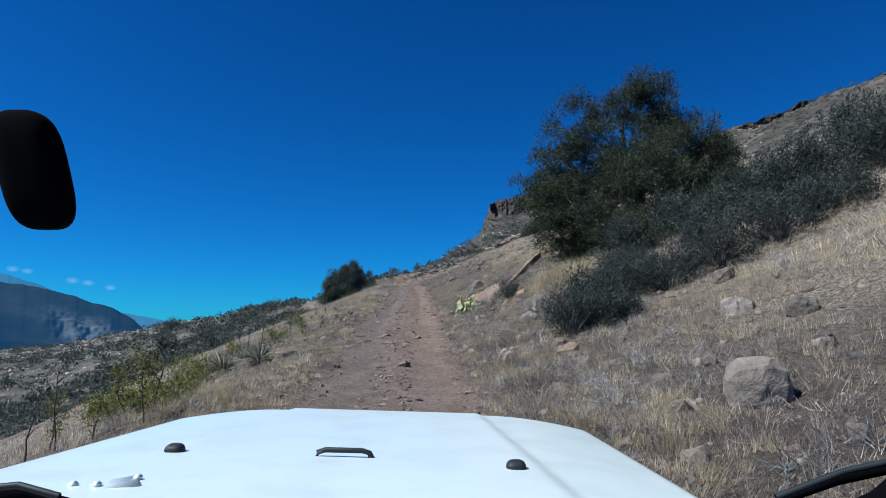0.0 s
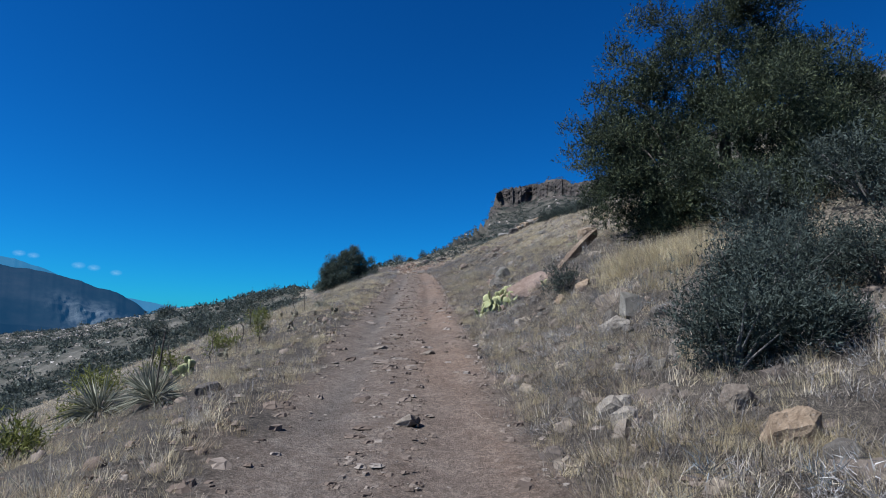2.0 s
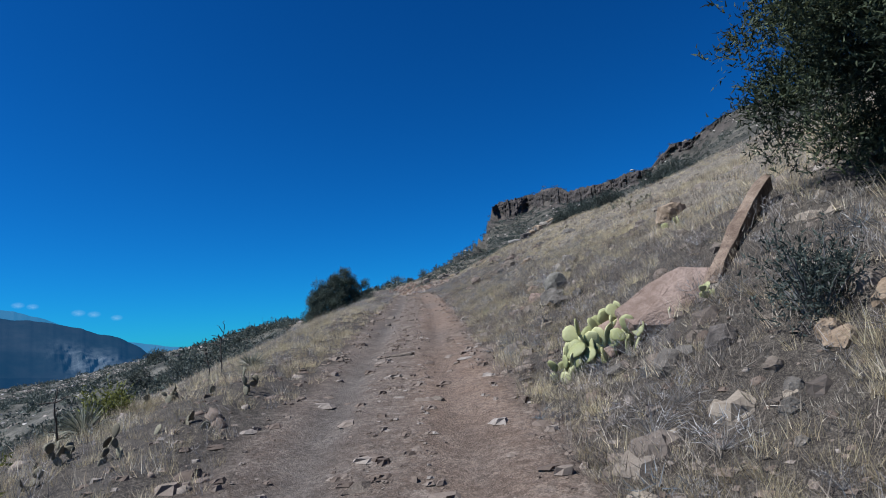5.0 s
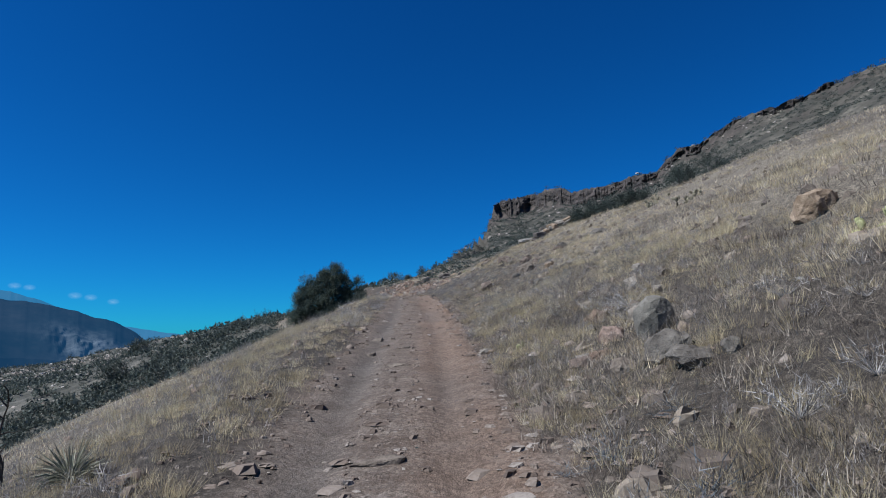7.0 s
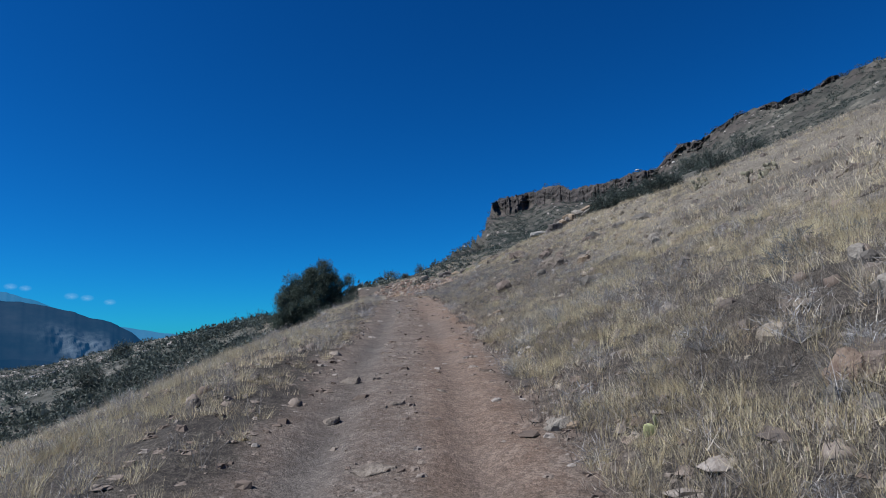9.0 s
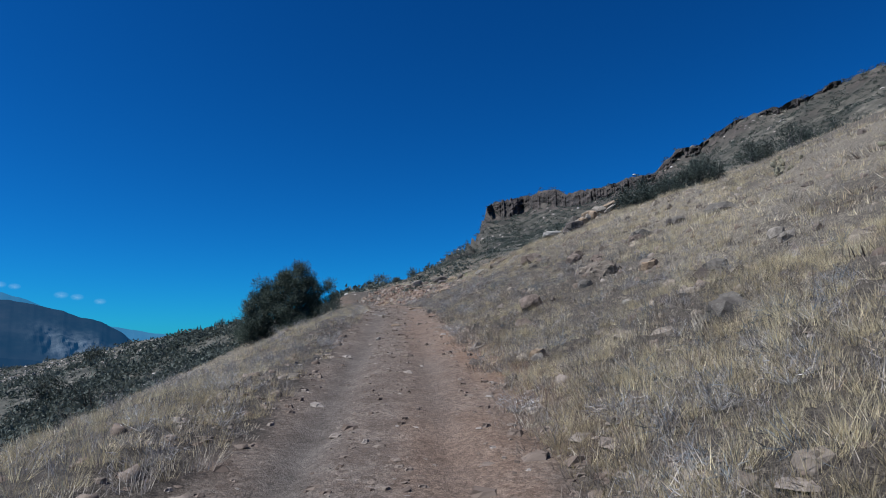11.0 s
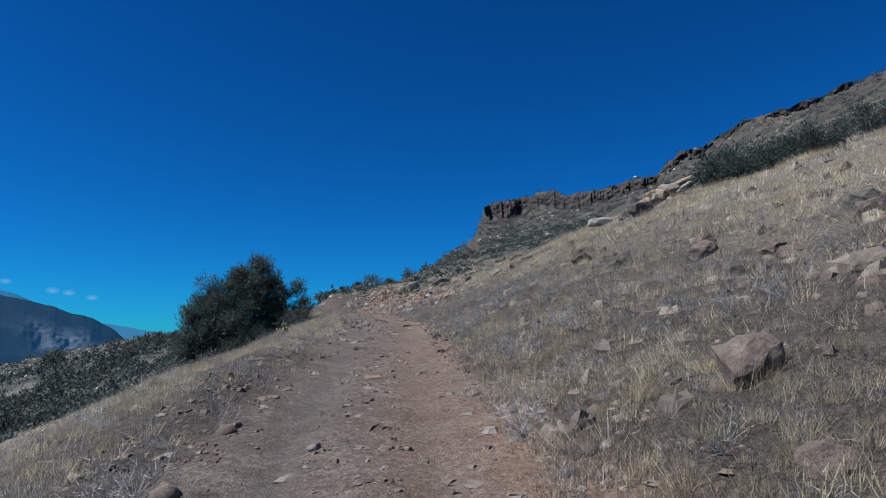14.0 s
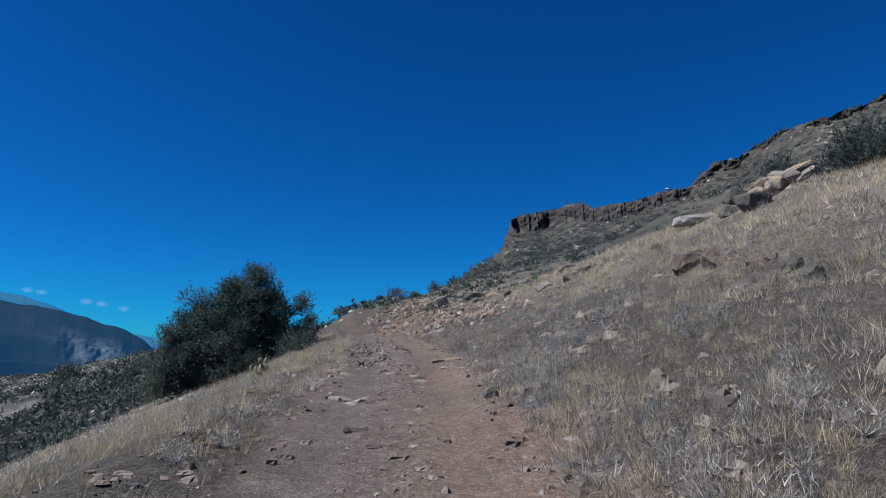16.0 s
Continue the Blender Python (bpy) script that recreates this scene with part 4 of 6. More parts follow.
prickly_pear(1.0, 22.4, 0.75, 90, 0.24, 300, rows=4)
prickly_pear(0.62, 22.3, 0.45, 22, 0.2, 301, rows=1)
prickly_pear(1.3, 22.1, 0.5, 22, 0.19, 302, rows=1)
prickly_pear(2.0, 21.7, 0.3, 7, 0.13, 304, rows=1)
prickly_pear(3.9, 28.0, 0.6, 14, 0.18, 303, rows=1)
for k, (x, y, w, n, dry) in enumerate(((-5.3, 18.2, 0.7, 12, False), (-4.5, 18.8, 0.8, 12, True), (-4.7, 21.5, 0.9, 14, True), (-4.6, 23.3, 0.8, 12, True), (-4.3, 20.8, 0.9, 14, True), (-3.7, 21.3, 0.7, 10, True), (-3.7, 23.1, 0.6, 10, True), (-5.5, 18.0, 0.6, 8, False),
                                       (-7.0, 63.6, 0.7, 12, True), (-6.6, 64.2, 0.6, 8, True), (9.5, 47.7, 1.0, 14, True), (10.4, 48.6, 0.9, 12, True), (10.2, 54.1, 1.0, 14, True), (11.2, 55.2, 0.8, 10, True), (1.0, 82.2, 1.2, 16, False), (-1.7, 108.0, 2.0, 16, True), (0.2, 31.8, 0.12, 2, False))):
    prickly_pear(x, y, w, n, 0.12 if dry and y < 40 else 0.17 if y < 40 or y > 60 else 0.22, 310 + k, dry, 2)

# ---- the white off-road car, standing where the drive begins ----
CAR = pose(0.0, 0.0, 1.701, 98.03, 0.0, -0.02) @ pose(0, 0, 0, -90, 0, 0)      # x right, y ahead, z up, from the driver's eye


def deck(y, x=-0.21):
    """How far the bonnet lies below the eye, at a distance ahead; its right side sits a little lower."""
    return -(0.25 + 0.152 * y + 0.03 * (x + 0.21))


def car_grid(us, vs, place):
    verts = [place(u, v) for v in vs for u in us]
    m = len(us)
    faces = [(i * m + j, i * m + j + 1, (i + 1) * m + j + 1, (i + 1) * m + j) for i in range(len(vs) - 1) for j in range(m - 1)]
    return np.array(verts), np.array(faces)


def rounded_box(size, at, bevel=0.03, turn=None):
    bm = bmesh.new()
    bmesh.ops.create_cube(bm, size=1.0)
    bmesh.ops.scale(bm, vec=size, verts=bm.verts)
    bmesh.ops.bevel(bm, geom=list(bm.edges), offset=bevel, segments=3, affect="EDGES")
    if turn:
        bmesh.ops.rotate(bm, matrix=Euler([radians(a) for a in turn]).to_matrix(), verts=bm.verts)
    bmesh.ops.translate(bm, vec=at, verts=bm.verts)
    for f in bm.faces:
        f.smooth = True
    return bm


def build_car():
    car = tagged(new("off_road_car"), "white off-road car with a broad flat bonnet on the track", "car")
    car.matrix_basis = CAR
    middle, half = -0.21, 0.705

    def skin(u, v):
        y = 0.70 + v * (1.67 - 0.23 * max(0.0, abs(u) - 0.55) ** 2 / 0.45**2)
        x = middle + u * half * (1.035 if u > 0 else 1.01) - 0.012 * u * v
        drop = 0.024 * max(0.0, abs(u) - 0.5) ** 2 / 0.25 + 0.05 * max(0.0, abs(u) - 0.965) / 0.035
        lip = 0.075 * max(0.0, v - 0.955) ** 1.6 / 0.045**1.6
        # the flat middle stands a little proud, narrower towards the grille
        proud = 0.007 * min(1.0, max(0.0, (0.66 - 0.17 * v - abs(u)) / 0.03))
        return (x, y, deck(y, x) - drop - lip + proud)

    us, vs = np.linspace(-1, 1, 121), np.r_[np.linspace(0, 0.94, 20), np.linspace(0.95, 1, 8)]
    v, f = car_grid(us, vs, skin)
    me = mesh_of("bonnet", v, f, WHITE_PAINT, True)
    bonnet = part("bonnet", me, WHITE_PAINT, car, "glossy white painted bonnet")
    thick = bonnet.modifiers.new("thickness", "SOLIDIFY")
    thick.thickness, thick.offset = 0.012, -1

    # folding-windscreen rubber stops and the loop between them
    for px in (-0.58, 0.152):
        y = 1.36 if px < 0 else 1.285
        bm = bmesh.new()
        bmesh.ops.create_icosphere(bm, subdivisions=3, radius=1.0)
        for v in bm.verts:
            taper = 1.12 - 0.3 * (v.co.z + 1) / 2
            c = [math.copysign(abs(a) ** 0.7, a) for a in v.co]
            v.co = (px + 0.021 * c[0] * taper, y + 0.02 * c[1] * taper, deck(y, px) + 0.011 + 0.0125 * c[2])
        part("bonnet_stop", bm, DULL_PLASTIC, bonnet, "black rubber stop")
    y = 1.355
    pts = np.array([(-0.272, y, deck(y) + 0.004), (-0.268, y, deck(y) + 0.017), (-0.252, y, deck(y) + 0.022), (-0.172, y, deck(y) + 0.02), (-0.157, y, deck(y) + 0.015), (-0.152, y, deck(y) + 0.002)])
    v, f = tube(pts, np.array([0.0075, 0.006, 0.006, 0.006, 0.006, 0.0075]), 8)
    part("tie_down_loop", mesh_of("loop", v, f, DULL_PLASTIC, True), DULL_PLASTIC, bonnet, "black metal loop")
    y = 1.04
    part("hinge", rounded_box((0.115, 0.08, 0.01), (-0.565, y, deck(y) + 0.012), 0.004, (-8.6, 0, 30)), WHITE_PAINT, bonnet, "white bonnet hinge with bolts")
    for dx, dy in ((-0.05, 0.015), (0.0, -0.015), (0.05, 0.02)):
        part("bolt", rounded_box((0.014, 0.014, 0.01), (-0.565 + dx * 0.8, y + 0.5 * dx + dy * 0.9, deck(y + 0.5 * dx + dy * 0.9) + 0.02), 0.003), WHITE_PAINT, bonnet)
    # wiper arms lying on the scuttle, and the black corner of the windscreen frame
    for wiper in (((-0.47, 0.62, -0.247), (-0.41, 0.62, -0.241), (-0.37, 0.62, -0.252)), ((0.325, 0.62, -0.253), (0.39, 0.62, -0.228), (0.47, 0.61, -0.206))):
        v, f = tube(np.array(wiper), np.array([0.004, 0.006, 0.006]), 8)
        arm = part("wiper", mesh_of("wiper", v, f, SHADED_BLACK_TRIM, True), SHADED_BLACK_TRIM, car, "black windscreen wiper arm")
        v, f = tube(np.array(wiper) + [0.0, -0.012, 0.012], np.full(3, 0.0035), 6)
        part("blade", mesh_of("blade", v, f, DULL_PLASTIC, True), DULL_PLASTIC, arm, "black rubber wiper blade")
    v, f = tube(np.array([(0.33, 0.58, -0.29), (0.42, 0.575, -0.255), (0.5, 0.56, -0.19)]), np.array([0.028, 0.034, 0.045]), 12)
    part("windscreen_frame", mesh_of("windscreen_frame", v, f, SHADED_BLACK_TRIM, True), SHADED_BLACK_TRIM, car, "black corner of the windscreen frame")

    # body under the bonnet, wings, bumper, and the tub low behind
    part("front_body", rounded_box((1.02, 1.5, 0.5), (middle, 1.52, -0.92), 0.05), WHITE_PAINT, car)
    part("grille", rounded_box((1.0, 0.05, 0.42), (middle, 2.31, -0.92), 0.02), SHADED_BLACK_TRIM, car, "black radiator grille")
    part("bumper", rounded_box((1.5, 0.16, 0.16), (middle, 2.45, -1.13), 0.03), SHADED_BLACK_TRIM, car, "black front bumper")
    part("tub", rounded_box((1.4, 2.6, 0.45), (middle, -0.55, -1.12), 0.06), WHITE_PAINT, car)
    for side in (-1, 1):
        part("wing", rounded_box((0.24, 0.95, 0.09), (middle + side * 0.66, 1.72, -0.78), 0.03), SHADED_BLACK_TRIM, car, "black wheel arch")
    bm = bmesh.new()
    bmesh.ops.create_icosphere(bm, subdivisions=4, radius=1.0)
    for v in bm.verts:
        c = [math.copysign(abs(a) ** 0.6, a) for a in v.co]
        v.co = (0.0225 * c[0] - 0.2915 - 0.0095 * c[2], 0.014 * c[1] + 0.45, 0.043 * c[2] + 0.0565)
    for f in bm.faces:
        f.smooth = True
    part("rear_view_mirror", bm, SHADED_BLACK_TRIM, car, "black rear-view mirror housing")
    v, f = tube(np.array([(-0.32, 0.45, 0.085), (-0.35, 0.46, 0.10), (-0.38, 0.47, 0.16)]), np.full(3, 0.01), 7)
    part("mirror_stem", mesh_of("mirror_stem", v, f, SHADED_BLACK_TRIM, True), SHADED_BLACK_TRIM, car)
    tyre, rim = bpy.data.meshes.new("tyre"), bpy.data.meshes.new("rim")
    for me, outer, wide, mat in ((tyre, 0.395, 0.25, TYRE), (rim, 0.22, 0.26, STEEL)):
        bm = bmesh.new()
        bmesh.ops.create_cone(bm, cap_ends=True, segments=32, radius1=outer, radius2=outer, depth=wide, matrix=Matrix.Rotation(radians(90), 4, "Y"))
        bmesh.ops.bevel(bm, geom=[e for e in bm.edges if len(e.link_faces) == 2 and e.calc_face_angle() > 1], offset=0.03, segments=3, affect="EDGES")
        bm.to_mesh(me)
        bm.free()
        me.materials.append(mat)
    for x, y in ((middle - 0.68, 1.75), (middle + 0.68, 1.75), (middle - 0.68, -1.2), (middle + 0.68, -1.2)):
        at = CAR @ Vector((x, y, 0))
        z = (float(ground_z(at.x, at.y)) + 0.385 - at.z)
        wheel = new("wheel", tyre)
        wheel.parent = car
        wheel.matrix_basis = pose(x, y, z)
        hub = new("rim", rim)
        hub.parent = wheel
        tagged(hub, "grey steel wheel rim")


build_car()

# ---- rocks ----
ROCK_WORDS = {"tan_rock": "tan", "grey_rock": "grey", "red_rock": "reddish-brown", "pale_rock": "pale cream", "ochre_rock": "ochre", "dark_rock": "dark brown", "salmon_rock": "salmon red", "rust_rock": "rusty brown"}
SHAPE_WORDS = {"round": "rounded weathered boulder half buried in dry grass", "block": "angular broken rock lying in dry grass", "slab": "large tilted slab of rock set in the slope", "flat": "flat stone set in the dirt of the track"}


def hull_mesh(name, size, rng, mat, points=26, squash=1.0, corners=2.2, rough=0.035, inner=0.82):
    """An angular stone: the hull of random points in a rounded box, its faces then broken up a little."""
    bm = bmesh.new()
    for _ in range(points):
        p = rng.normal(size=3)
        p = p / (np.abs(p) ** corners).sum() ** (1 / corners)
        p = p * rng.uniform(inner, 1.0)
        bm.verts.new((p[0] * size[0] / 2, p[1] * size[1] / 2, p[2] * size[2] / 2 * squash))
    out = bmesh.ops.convex_hull(bm, input=bm.verts)
    loose = [v for v in bm.verts if not v.link_faces]
    bmesh.ops.delete(bm, geom=loose, context="VERTS")
    bmesh.ops.subdivide_edges(bm, edges=[e for e in bm.edges if e.calc_length() > 0.22 * max(size)], cuts=2, use_grid_fill=True)
    bmesh.ops.triangulate(bm, faces=bm.faces)
    if max(size) > 0.4:
        bmesh.ops.subdivide_edges(bm, edges=bm.edges[:], cuts=1, use_grid_fill=True)
    bmesh.ops.triangulate(bm, faces=bm.faces)
    seed = Vector(rng.uniform(0, 50, 3))
    scale = max(size)
    for v in bm.verts:
        at = v.co / scale
        v.co += (noise.noise_vector(at * 2.2 + seed) * 1.3 + noise.noise_vector(at * 5.0 + seed) * 0.8 + noise.noise_vector(at * 11.0 + seed) * 0.6) * rough * scale
    me = bpy.data.meshes.new(name)
    bm.to_mesh(me)
    bm.free()
    me.materials.append(mat)
    return me


rock_count = [0]


def rock(x, y, wide, high, mat, shape, lift=0.0, turn=None, tilt=0.0):
    rock_count[0] += 1
    rng = np.random.default_rng(400 + rock_count[0])
    high = min(high, 0.8 * wide)
    deep = wide * rng.uniform(0.65, 0.95)
    tall = high * (1.5 if shape == "round" else 1.3)
    corners = {"round": 2.4, "block": 3.4, "slab": 6.0, "flat": 4.0}[shape]
    if shape == "flat":
        tall, deep = 0.14, wide * rng.uniform(0.6, 1.0)
    if shape == "slab":
        tall, deep = 0.34 * wide, high * 1.15
    me = hull_mesh("rock", (wide * 1.06, deep, tall), rng, mat, 60 if shape == "round" else 34, 1.0, corners, 0.035)
    name = "boulder" if wide > 0.55 else "rock"
    ob = tagged(new(name, me), ROCK_WORDS[mat.name] + " " + SHAPE_WORDS[shape], "boulder" if wide > 0.55 else "rock", "rocks beside the track")
    z = float(ground_z(x, y)) + (0.0 if shape == "flat" else tall * 0.06) - (0.03 if shape == "flat" else 0.0) + lift
    lean = rng.normal() * (3 if shape == "flat" else 9) + (26 if shape == "slab" else 0)
    ob.matrix_basis = pose(x, y + deep * 0.2, z, lean + tilt, rng.normal() * 8 - (14 if shape in ("block", "slab") else 0), rng.uniform(-35, 35) if turn is None else turn)
    return ob


def slab(x, y, z, size, rx, ry, rz, mat, label, seed):
    me = hull_mesh("slab", size, np.random.default_rng(seed), mat, 64, 1.0, 9.0, 0.012, 0.93)
    ob = tagged(new("rock_slab", me), label, "rock slab")
    ob.matrix_basis = pose(x, y, z, rx, ry, rz)
    return ob


def tall_boulder(x, y, size, mat, label, seed, turn):
    """A rounded boulder that stands well out of the ground."""
    me = hull_mesh("boulder", size, np.random.default_rng(seed), mat, 90, 1.0, 2.7, 0.018, 0.93)
    ob = tagged(new("boulder", me), label, "boulder", "rocks beside the track")
    ob.matrix_basis = pose(x, y, float(ground_z(x, y)) + 0.22 * size[2], 6, -8, turn)


tall_boulder(1.62, 28.97, (0.52, 0.44, 0.74), SMOOTH_ROCK, "tall rounded grey boulder standing in dry grass", 731, 12)
tall_boulder(3.2, 6.5, (0.66, 0.5, 0.66), PALE_ROCK, "rounded pale tan-grey boulder half buried in dry grass", 732, -10)
rock(5.06, 10.70, 0.56, 0.53, PALE_ROCK, "block")
rock(2.49, 6.73, 0.27, 0.20, TAN_ROCK, "block")
rock(3.56, 8.48, 0.23, 0.18, TAN_ROCK, "block")
rock(1.46, 8.05, 0.21, 0.14, GREY_ROCK, "round")
rock(1.74, 7.30, 0.19, 0.13, TAN_ROCK, "block")
rock(1.88, 4.85, 0.14, 0.10, GREY_ROCK, "round")
rock(6.01, 13.26, 0.50, 0.66, TAN_ROCK, "block")
rock(5.50, 9.54, 0.46, 0.34, GREY_ROCK, "round")
rock(4.77, 7.79, 0.24, 0.18, GREY_ROCK, "round")
rock(3.33, 5.11, 0.18, 0.13, GREY_ROCK, "round")
rock(1.69, 5.95, 0.19, 0.11, TAN_ROCK, "block")
rock(2.21, 11.13, 0.47, 0.35, OCHRE_ROCK, "block")
rock(1.31, 12.49, 0.27, 0.20, PALE_ROCK, "block")
rock(1.96, 12.57, 0.22, 0.19, TAN_ROCK, "block")
rock(3.14, 11.11, 0.19, 0.15, TAN_ROCK, "block")
rock(2.61, 9.89, 0.25, 0.20, GREY_ROCK, "round")
rock(1.05, 13.44, 0.26, 0.15, GREY_ROCK, "block")
rock(2.18, 14.01, 0.28, 0.15, GREY_ROCK, "block")
rock(-0.83, 13.40, 0.30, 0.11, TAN_ROCK, "block")
rock(2.99, 10.07, 0.17, 0.12, GREY_ROCK, "round")
rock(2.26, 10.63, 0.31, 0.21, GREY_ROCK, "round")
rock(1.27, 12.84, 0.32, 0.25, PALE_ROCK, "block")
rock(1.90, 12.92, 0.17, 0.20, TAN_ROCK, "block")
rock(2.56, 14.39, 0.25, 0.20, GREY_ROCK, "round")
rock(2.11, 14.11, 0.25, 0.16, GREY_ROCK, "round")
rock(2.81, 15.90, 0.28, 0.24, GREY_ROCK, "round")
rock(-3.75, 16.82, 0.28, 0.13, DARK_ROCK, "block")
rock(-3.58, 14.83, 0.37, 0.22, DARK_ROCK, "block")
rock(0.97, 14.29, 0.22, 0.13, TAN_ROCK, "block")
rock(-0.74, 18.07, 0.25, 0.09, TAN_ROCK, "block")
slab(2.55, 17.45, 2.66, (0.66, 0.2, 0.42), -38, -24, -12, TAN_ROCK, "flat tan-grey rock slab standing tilted in the grass", 717)
slab(2.62, 16.5, 2.5, (0.55, 0.2, 0.55), -30, 14, 20, SMOOTH_ROCK, "grey rock slab standing tilted in the grass", 718)
rock(2.24, 16.45, 0.29, 0.25, GREY_ROCK, "round")
rock(1.00, 17.26, 0.34, 0.17, TAN_ROCK, "block")
rock(1.42, 16.15, 0.22, 0.16, TAN_ROCK, "block")
rock(2.44, 19.44, 0.40, 0.21, OCHRE_ROCK, "block")
rock(1.96, 19.42, 0.26, 0.18, OCHRE_ROCK, "block")
rock(-1.55, 19.70, 0.36, 0.12, TAN_ROCK, "flat")
rock(-1.72, 18.51, 0.47, 0.08, TAN_ROCK, "flat")
rock(1.22, 20.75, 0.37, 0.23, GREY_ROCK, "round")
rock(1.64, 18.11, 0.28, 0.15, TAN_ROCK, "block")
rock(2.29, 15.71, 0.18, 0.14, GREY_ROCK, "round")
rock(1.49, 15.70, 0.14, 0.10, TAN_ROCK, "block")
rock(1.60, 15.20, 0.11, 0.10, GREY_ROCK, "round")
rock(5.16, 30.93, 0.93, 0.55, OCHRE_ROCK, "block")
rock(1.19, 21.03, 0.26, 0.24, TAN_ROCK, "block")
rock(1.34, 20.77, 0.22, 0.17, GREY_ROCK, "round")
rock(1.60, 20.50, 0.30, 0.29, DARK_ROCK, "round")
rock(2.02, 19.64, 0.21, 0.20, OCHRE_ROCK, "block")
rock(1.61, 19.72, 0.19, 0.16, TAN_ROCK, "block")
rock(0.75, 22.30, 0.43, 0.25, DARK_ROCK, "block")
rock(0.90, 21.55, 0.26, 0.14, GREY_ROCK, "block")
rock(1.54, 20.95, 0.20, 0.14, TAN_ROCK, "block")
rock(-1.02, 22.58, 0.23, 0.08, TAN_ROCK, "flat")
rock(1.29, 27.50, 0.63, 0.34, GREY_ROCK, "block")
rock(0.89, 27.83, 0.32, 0.21, TAN_ROCK, "block")
rock(2.44, 19.80, 0.28, 0.28, TAN_ROCK, "block")
rock(1.25, 18.81, 0.10, 0.08, PALE_ROCK, "block")
rock(1.40, 19.15, 0.17, 0.11, GREY_ROCK, "round")
rock(1.53, 19.33, 0.15, 0.13, GREY_ROCK, "round")
rock(-1.75, 26.55, 0.52, 0.10, TAN_ROCK, "flat")
rock(1.38, 19.30, 0.10, 0.08, TAN_ROCK, "block")
rock(1.31, 29.72, 0.45, 0.26, SALMON_ROCK, "block")
rock(1.84, 30.18, 0.38, 0.21, GREY_ROCK, "block")
rock(1.47, 27.02, 0.58, 0.56, GREY_ROCK, "slab")
rock(1.66, 26.81, 0.21, 0.17, GREY_ROCK, "round")
rock(-0.37, 32.74, 0.30, 0.13, PALE_ROCK, "block")
rock(1.10, 27.29, 0.19, 0.11, TAN_ROCK, "block")
rock(-2.01, 31.85, 0.39, 0.12, TAN_ROCK, "flat")
rock(5.73, 32.07, 0.41, 0.43, TAN_ROCK, "block")
rock(2.14, 41.36, 0.76, 0.38, GREY_ROCK, "block")
rock(2.64, 31.21, 0.29, 0.11, TAN_ROCK, "block")
rock(-2.67, 33.69, 0.22, 0.08, TAN_ROCK, "block")
rock(1.82, 30.18, 0.23, 0.22, GREY_ROCK, "round")
rock(1.71, 30.68, 0.25, 0.20, GREY_ROCK, "round")
rock(0.70, 29.10, 0.37, 0.14, RED_ROCK, "block")
rock(2.58, 32.55, 0.20, 0.23, GREY_ROCK, "round")
rock(2.32, 30.74, 0.25, 0.16, GREY_ROCK, "round")
rock(1.66, 29.60, 0.20, 0.14, TAN_ROCK, "block")
rock(1.47, 31.03, 0.29, 0.17, RED_ROCK, "block")
rock(-2.76, 35.71, 0.30, 0.10, TAN_ROCK, "block")
rock(-0.39, 32.81, 0.17, 0.12, PALE_ROCK, "block")
rock(-0.26, 32.66, 0.16, 0.11, OCHRE_ROCK, "block")
rock(1.18, 30.93, 0.20, 0.14, GREY_ROCK, "round")
rock(2.64, 32.78, 0.24, 0.23, PALE_ROCK, "block")
rock(1.83, 31.87, 0.15, 0.13, DARK_ROCK, "round")
rock(-4.09, 33.53, 0.18, 0.11, DARK_ROCK, "block")
rock(-3.94, 35.23, 0.18, 0.15, DARK_ROCK, "round")
rock(1.17, 30.64, 0.19, 0.17, GREY_ROCK, "round")
rock(-1.99, 34.15, 0.26, 0.08, TAN_ROCK, "flat")
rock(-1.48, 34.95, 0.22, 0.07, TAN_ROCK, "flat")
rock(2.83, 49.48, 0.72, 0.33, TAN_ROCK, "block")
rock(3.57, 48.50, 0.53, 0.26, OCHRE_ROCK, "block")
rock(6.37, 50.48, 0.90, 0.36, GREY_ROCK, "block")
rock(5.25, 53.77, 0.68, 0.41, GREY_ROCK, "block")
rock(6.58, 54.04, 0.59, 0.35, GREY_ROCK, "block")
rock(4.95, 45.32, 0.35, 0.24, PALE_ROCK, "block")
rock(4.83, 44.74, 0.33, 0.22, PALE_ROCK, "block")
rock(2.39, 41.95, 0.38, 0.25, GREY_ROCK, "round")
rock(3.69, 45.15, 0.50, 0.34, GREY_ROCK, "round")
rock(-3.92, 43.89, 0.21, 0.10, PALE_ROCK, "block")
rock(0.06, 43.98, 0.24, 0.18, PALE_ROCK, "block")
rock(-0.58, 44.40, 0.22, 0.14, OCHRE_ROCK, "block")
rock(1.13, 43.96, 0.26, 0.15, TAN_ROCK, "block")
rock(2.86, 49.37, 0.53, 0.44, TAN_ROCK, "block")
rock(0.08, 44.07, 0.30, 0.29, OCHRE_ROCK, "block")
rock(3.54, 48.54, 0.49, 0.32, TAN_ROCK, "block")
rock(2.03, 45.43, 0.20, 0.12, PALE_ROCK, "block")
rock(-3.10, 49.88, 0.14, 0.08, PALE_ROCK, "block")
rock(1.24, 43.55, 0.16, 0.25, TAN_ROCK, "block")
rock(5.17, 54.10, 0.70, 0.36, DARK_ROCK, "block")
rock(0.78, 49.27, 0.66, 0.52, RED_ROCK, "block")
rock(2.78, 49.37, 0.68, 0.50, TAN_ROCK, "block")
rock(0.34, 47.63, 0.37, 0.27, RED_ROCK, "block")
rock(0.27, 51.35, 0.36, 0.12, TAN_ROCK, "flat")
rock(3.47, 56.10, 0.64, 0.43, RED_ROCK, "block")
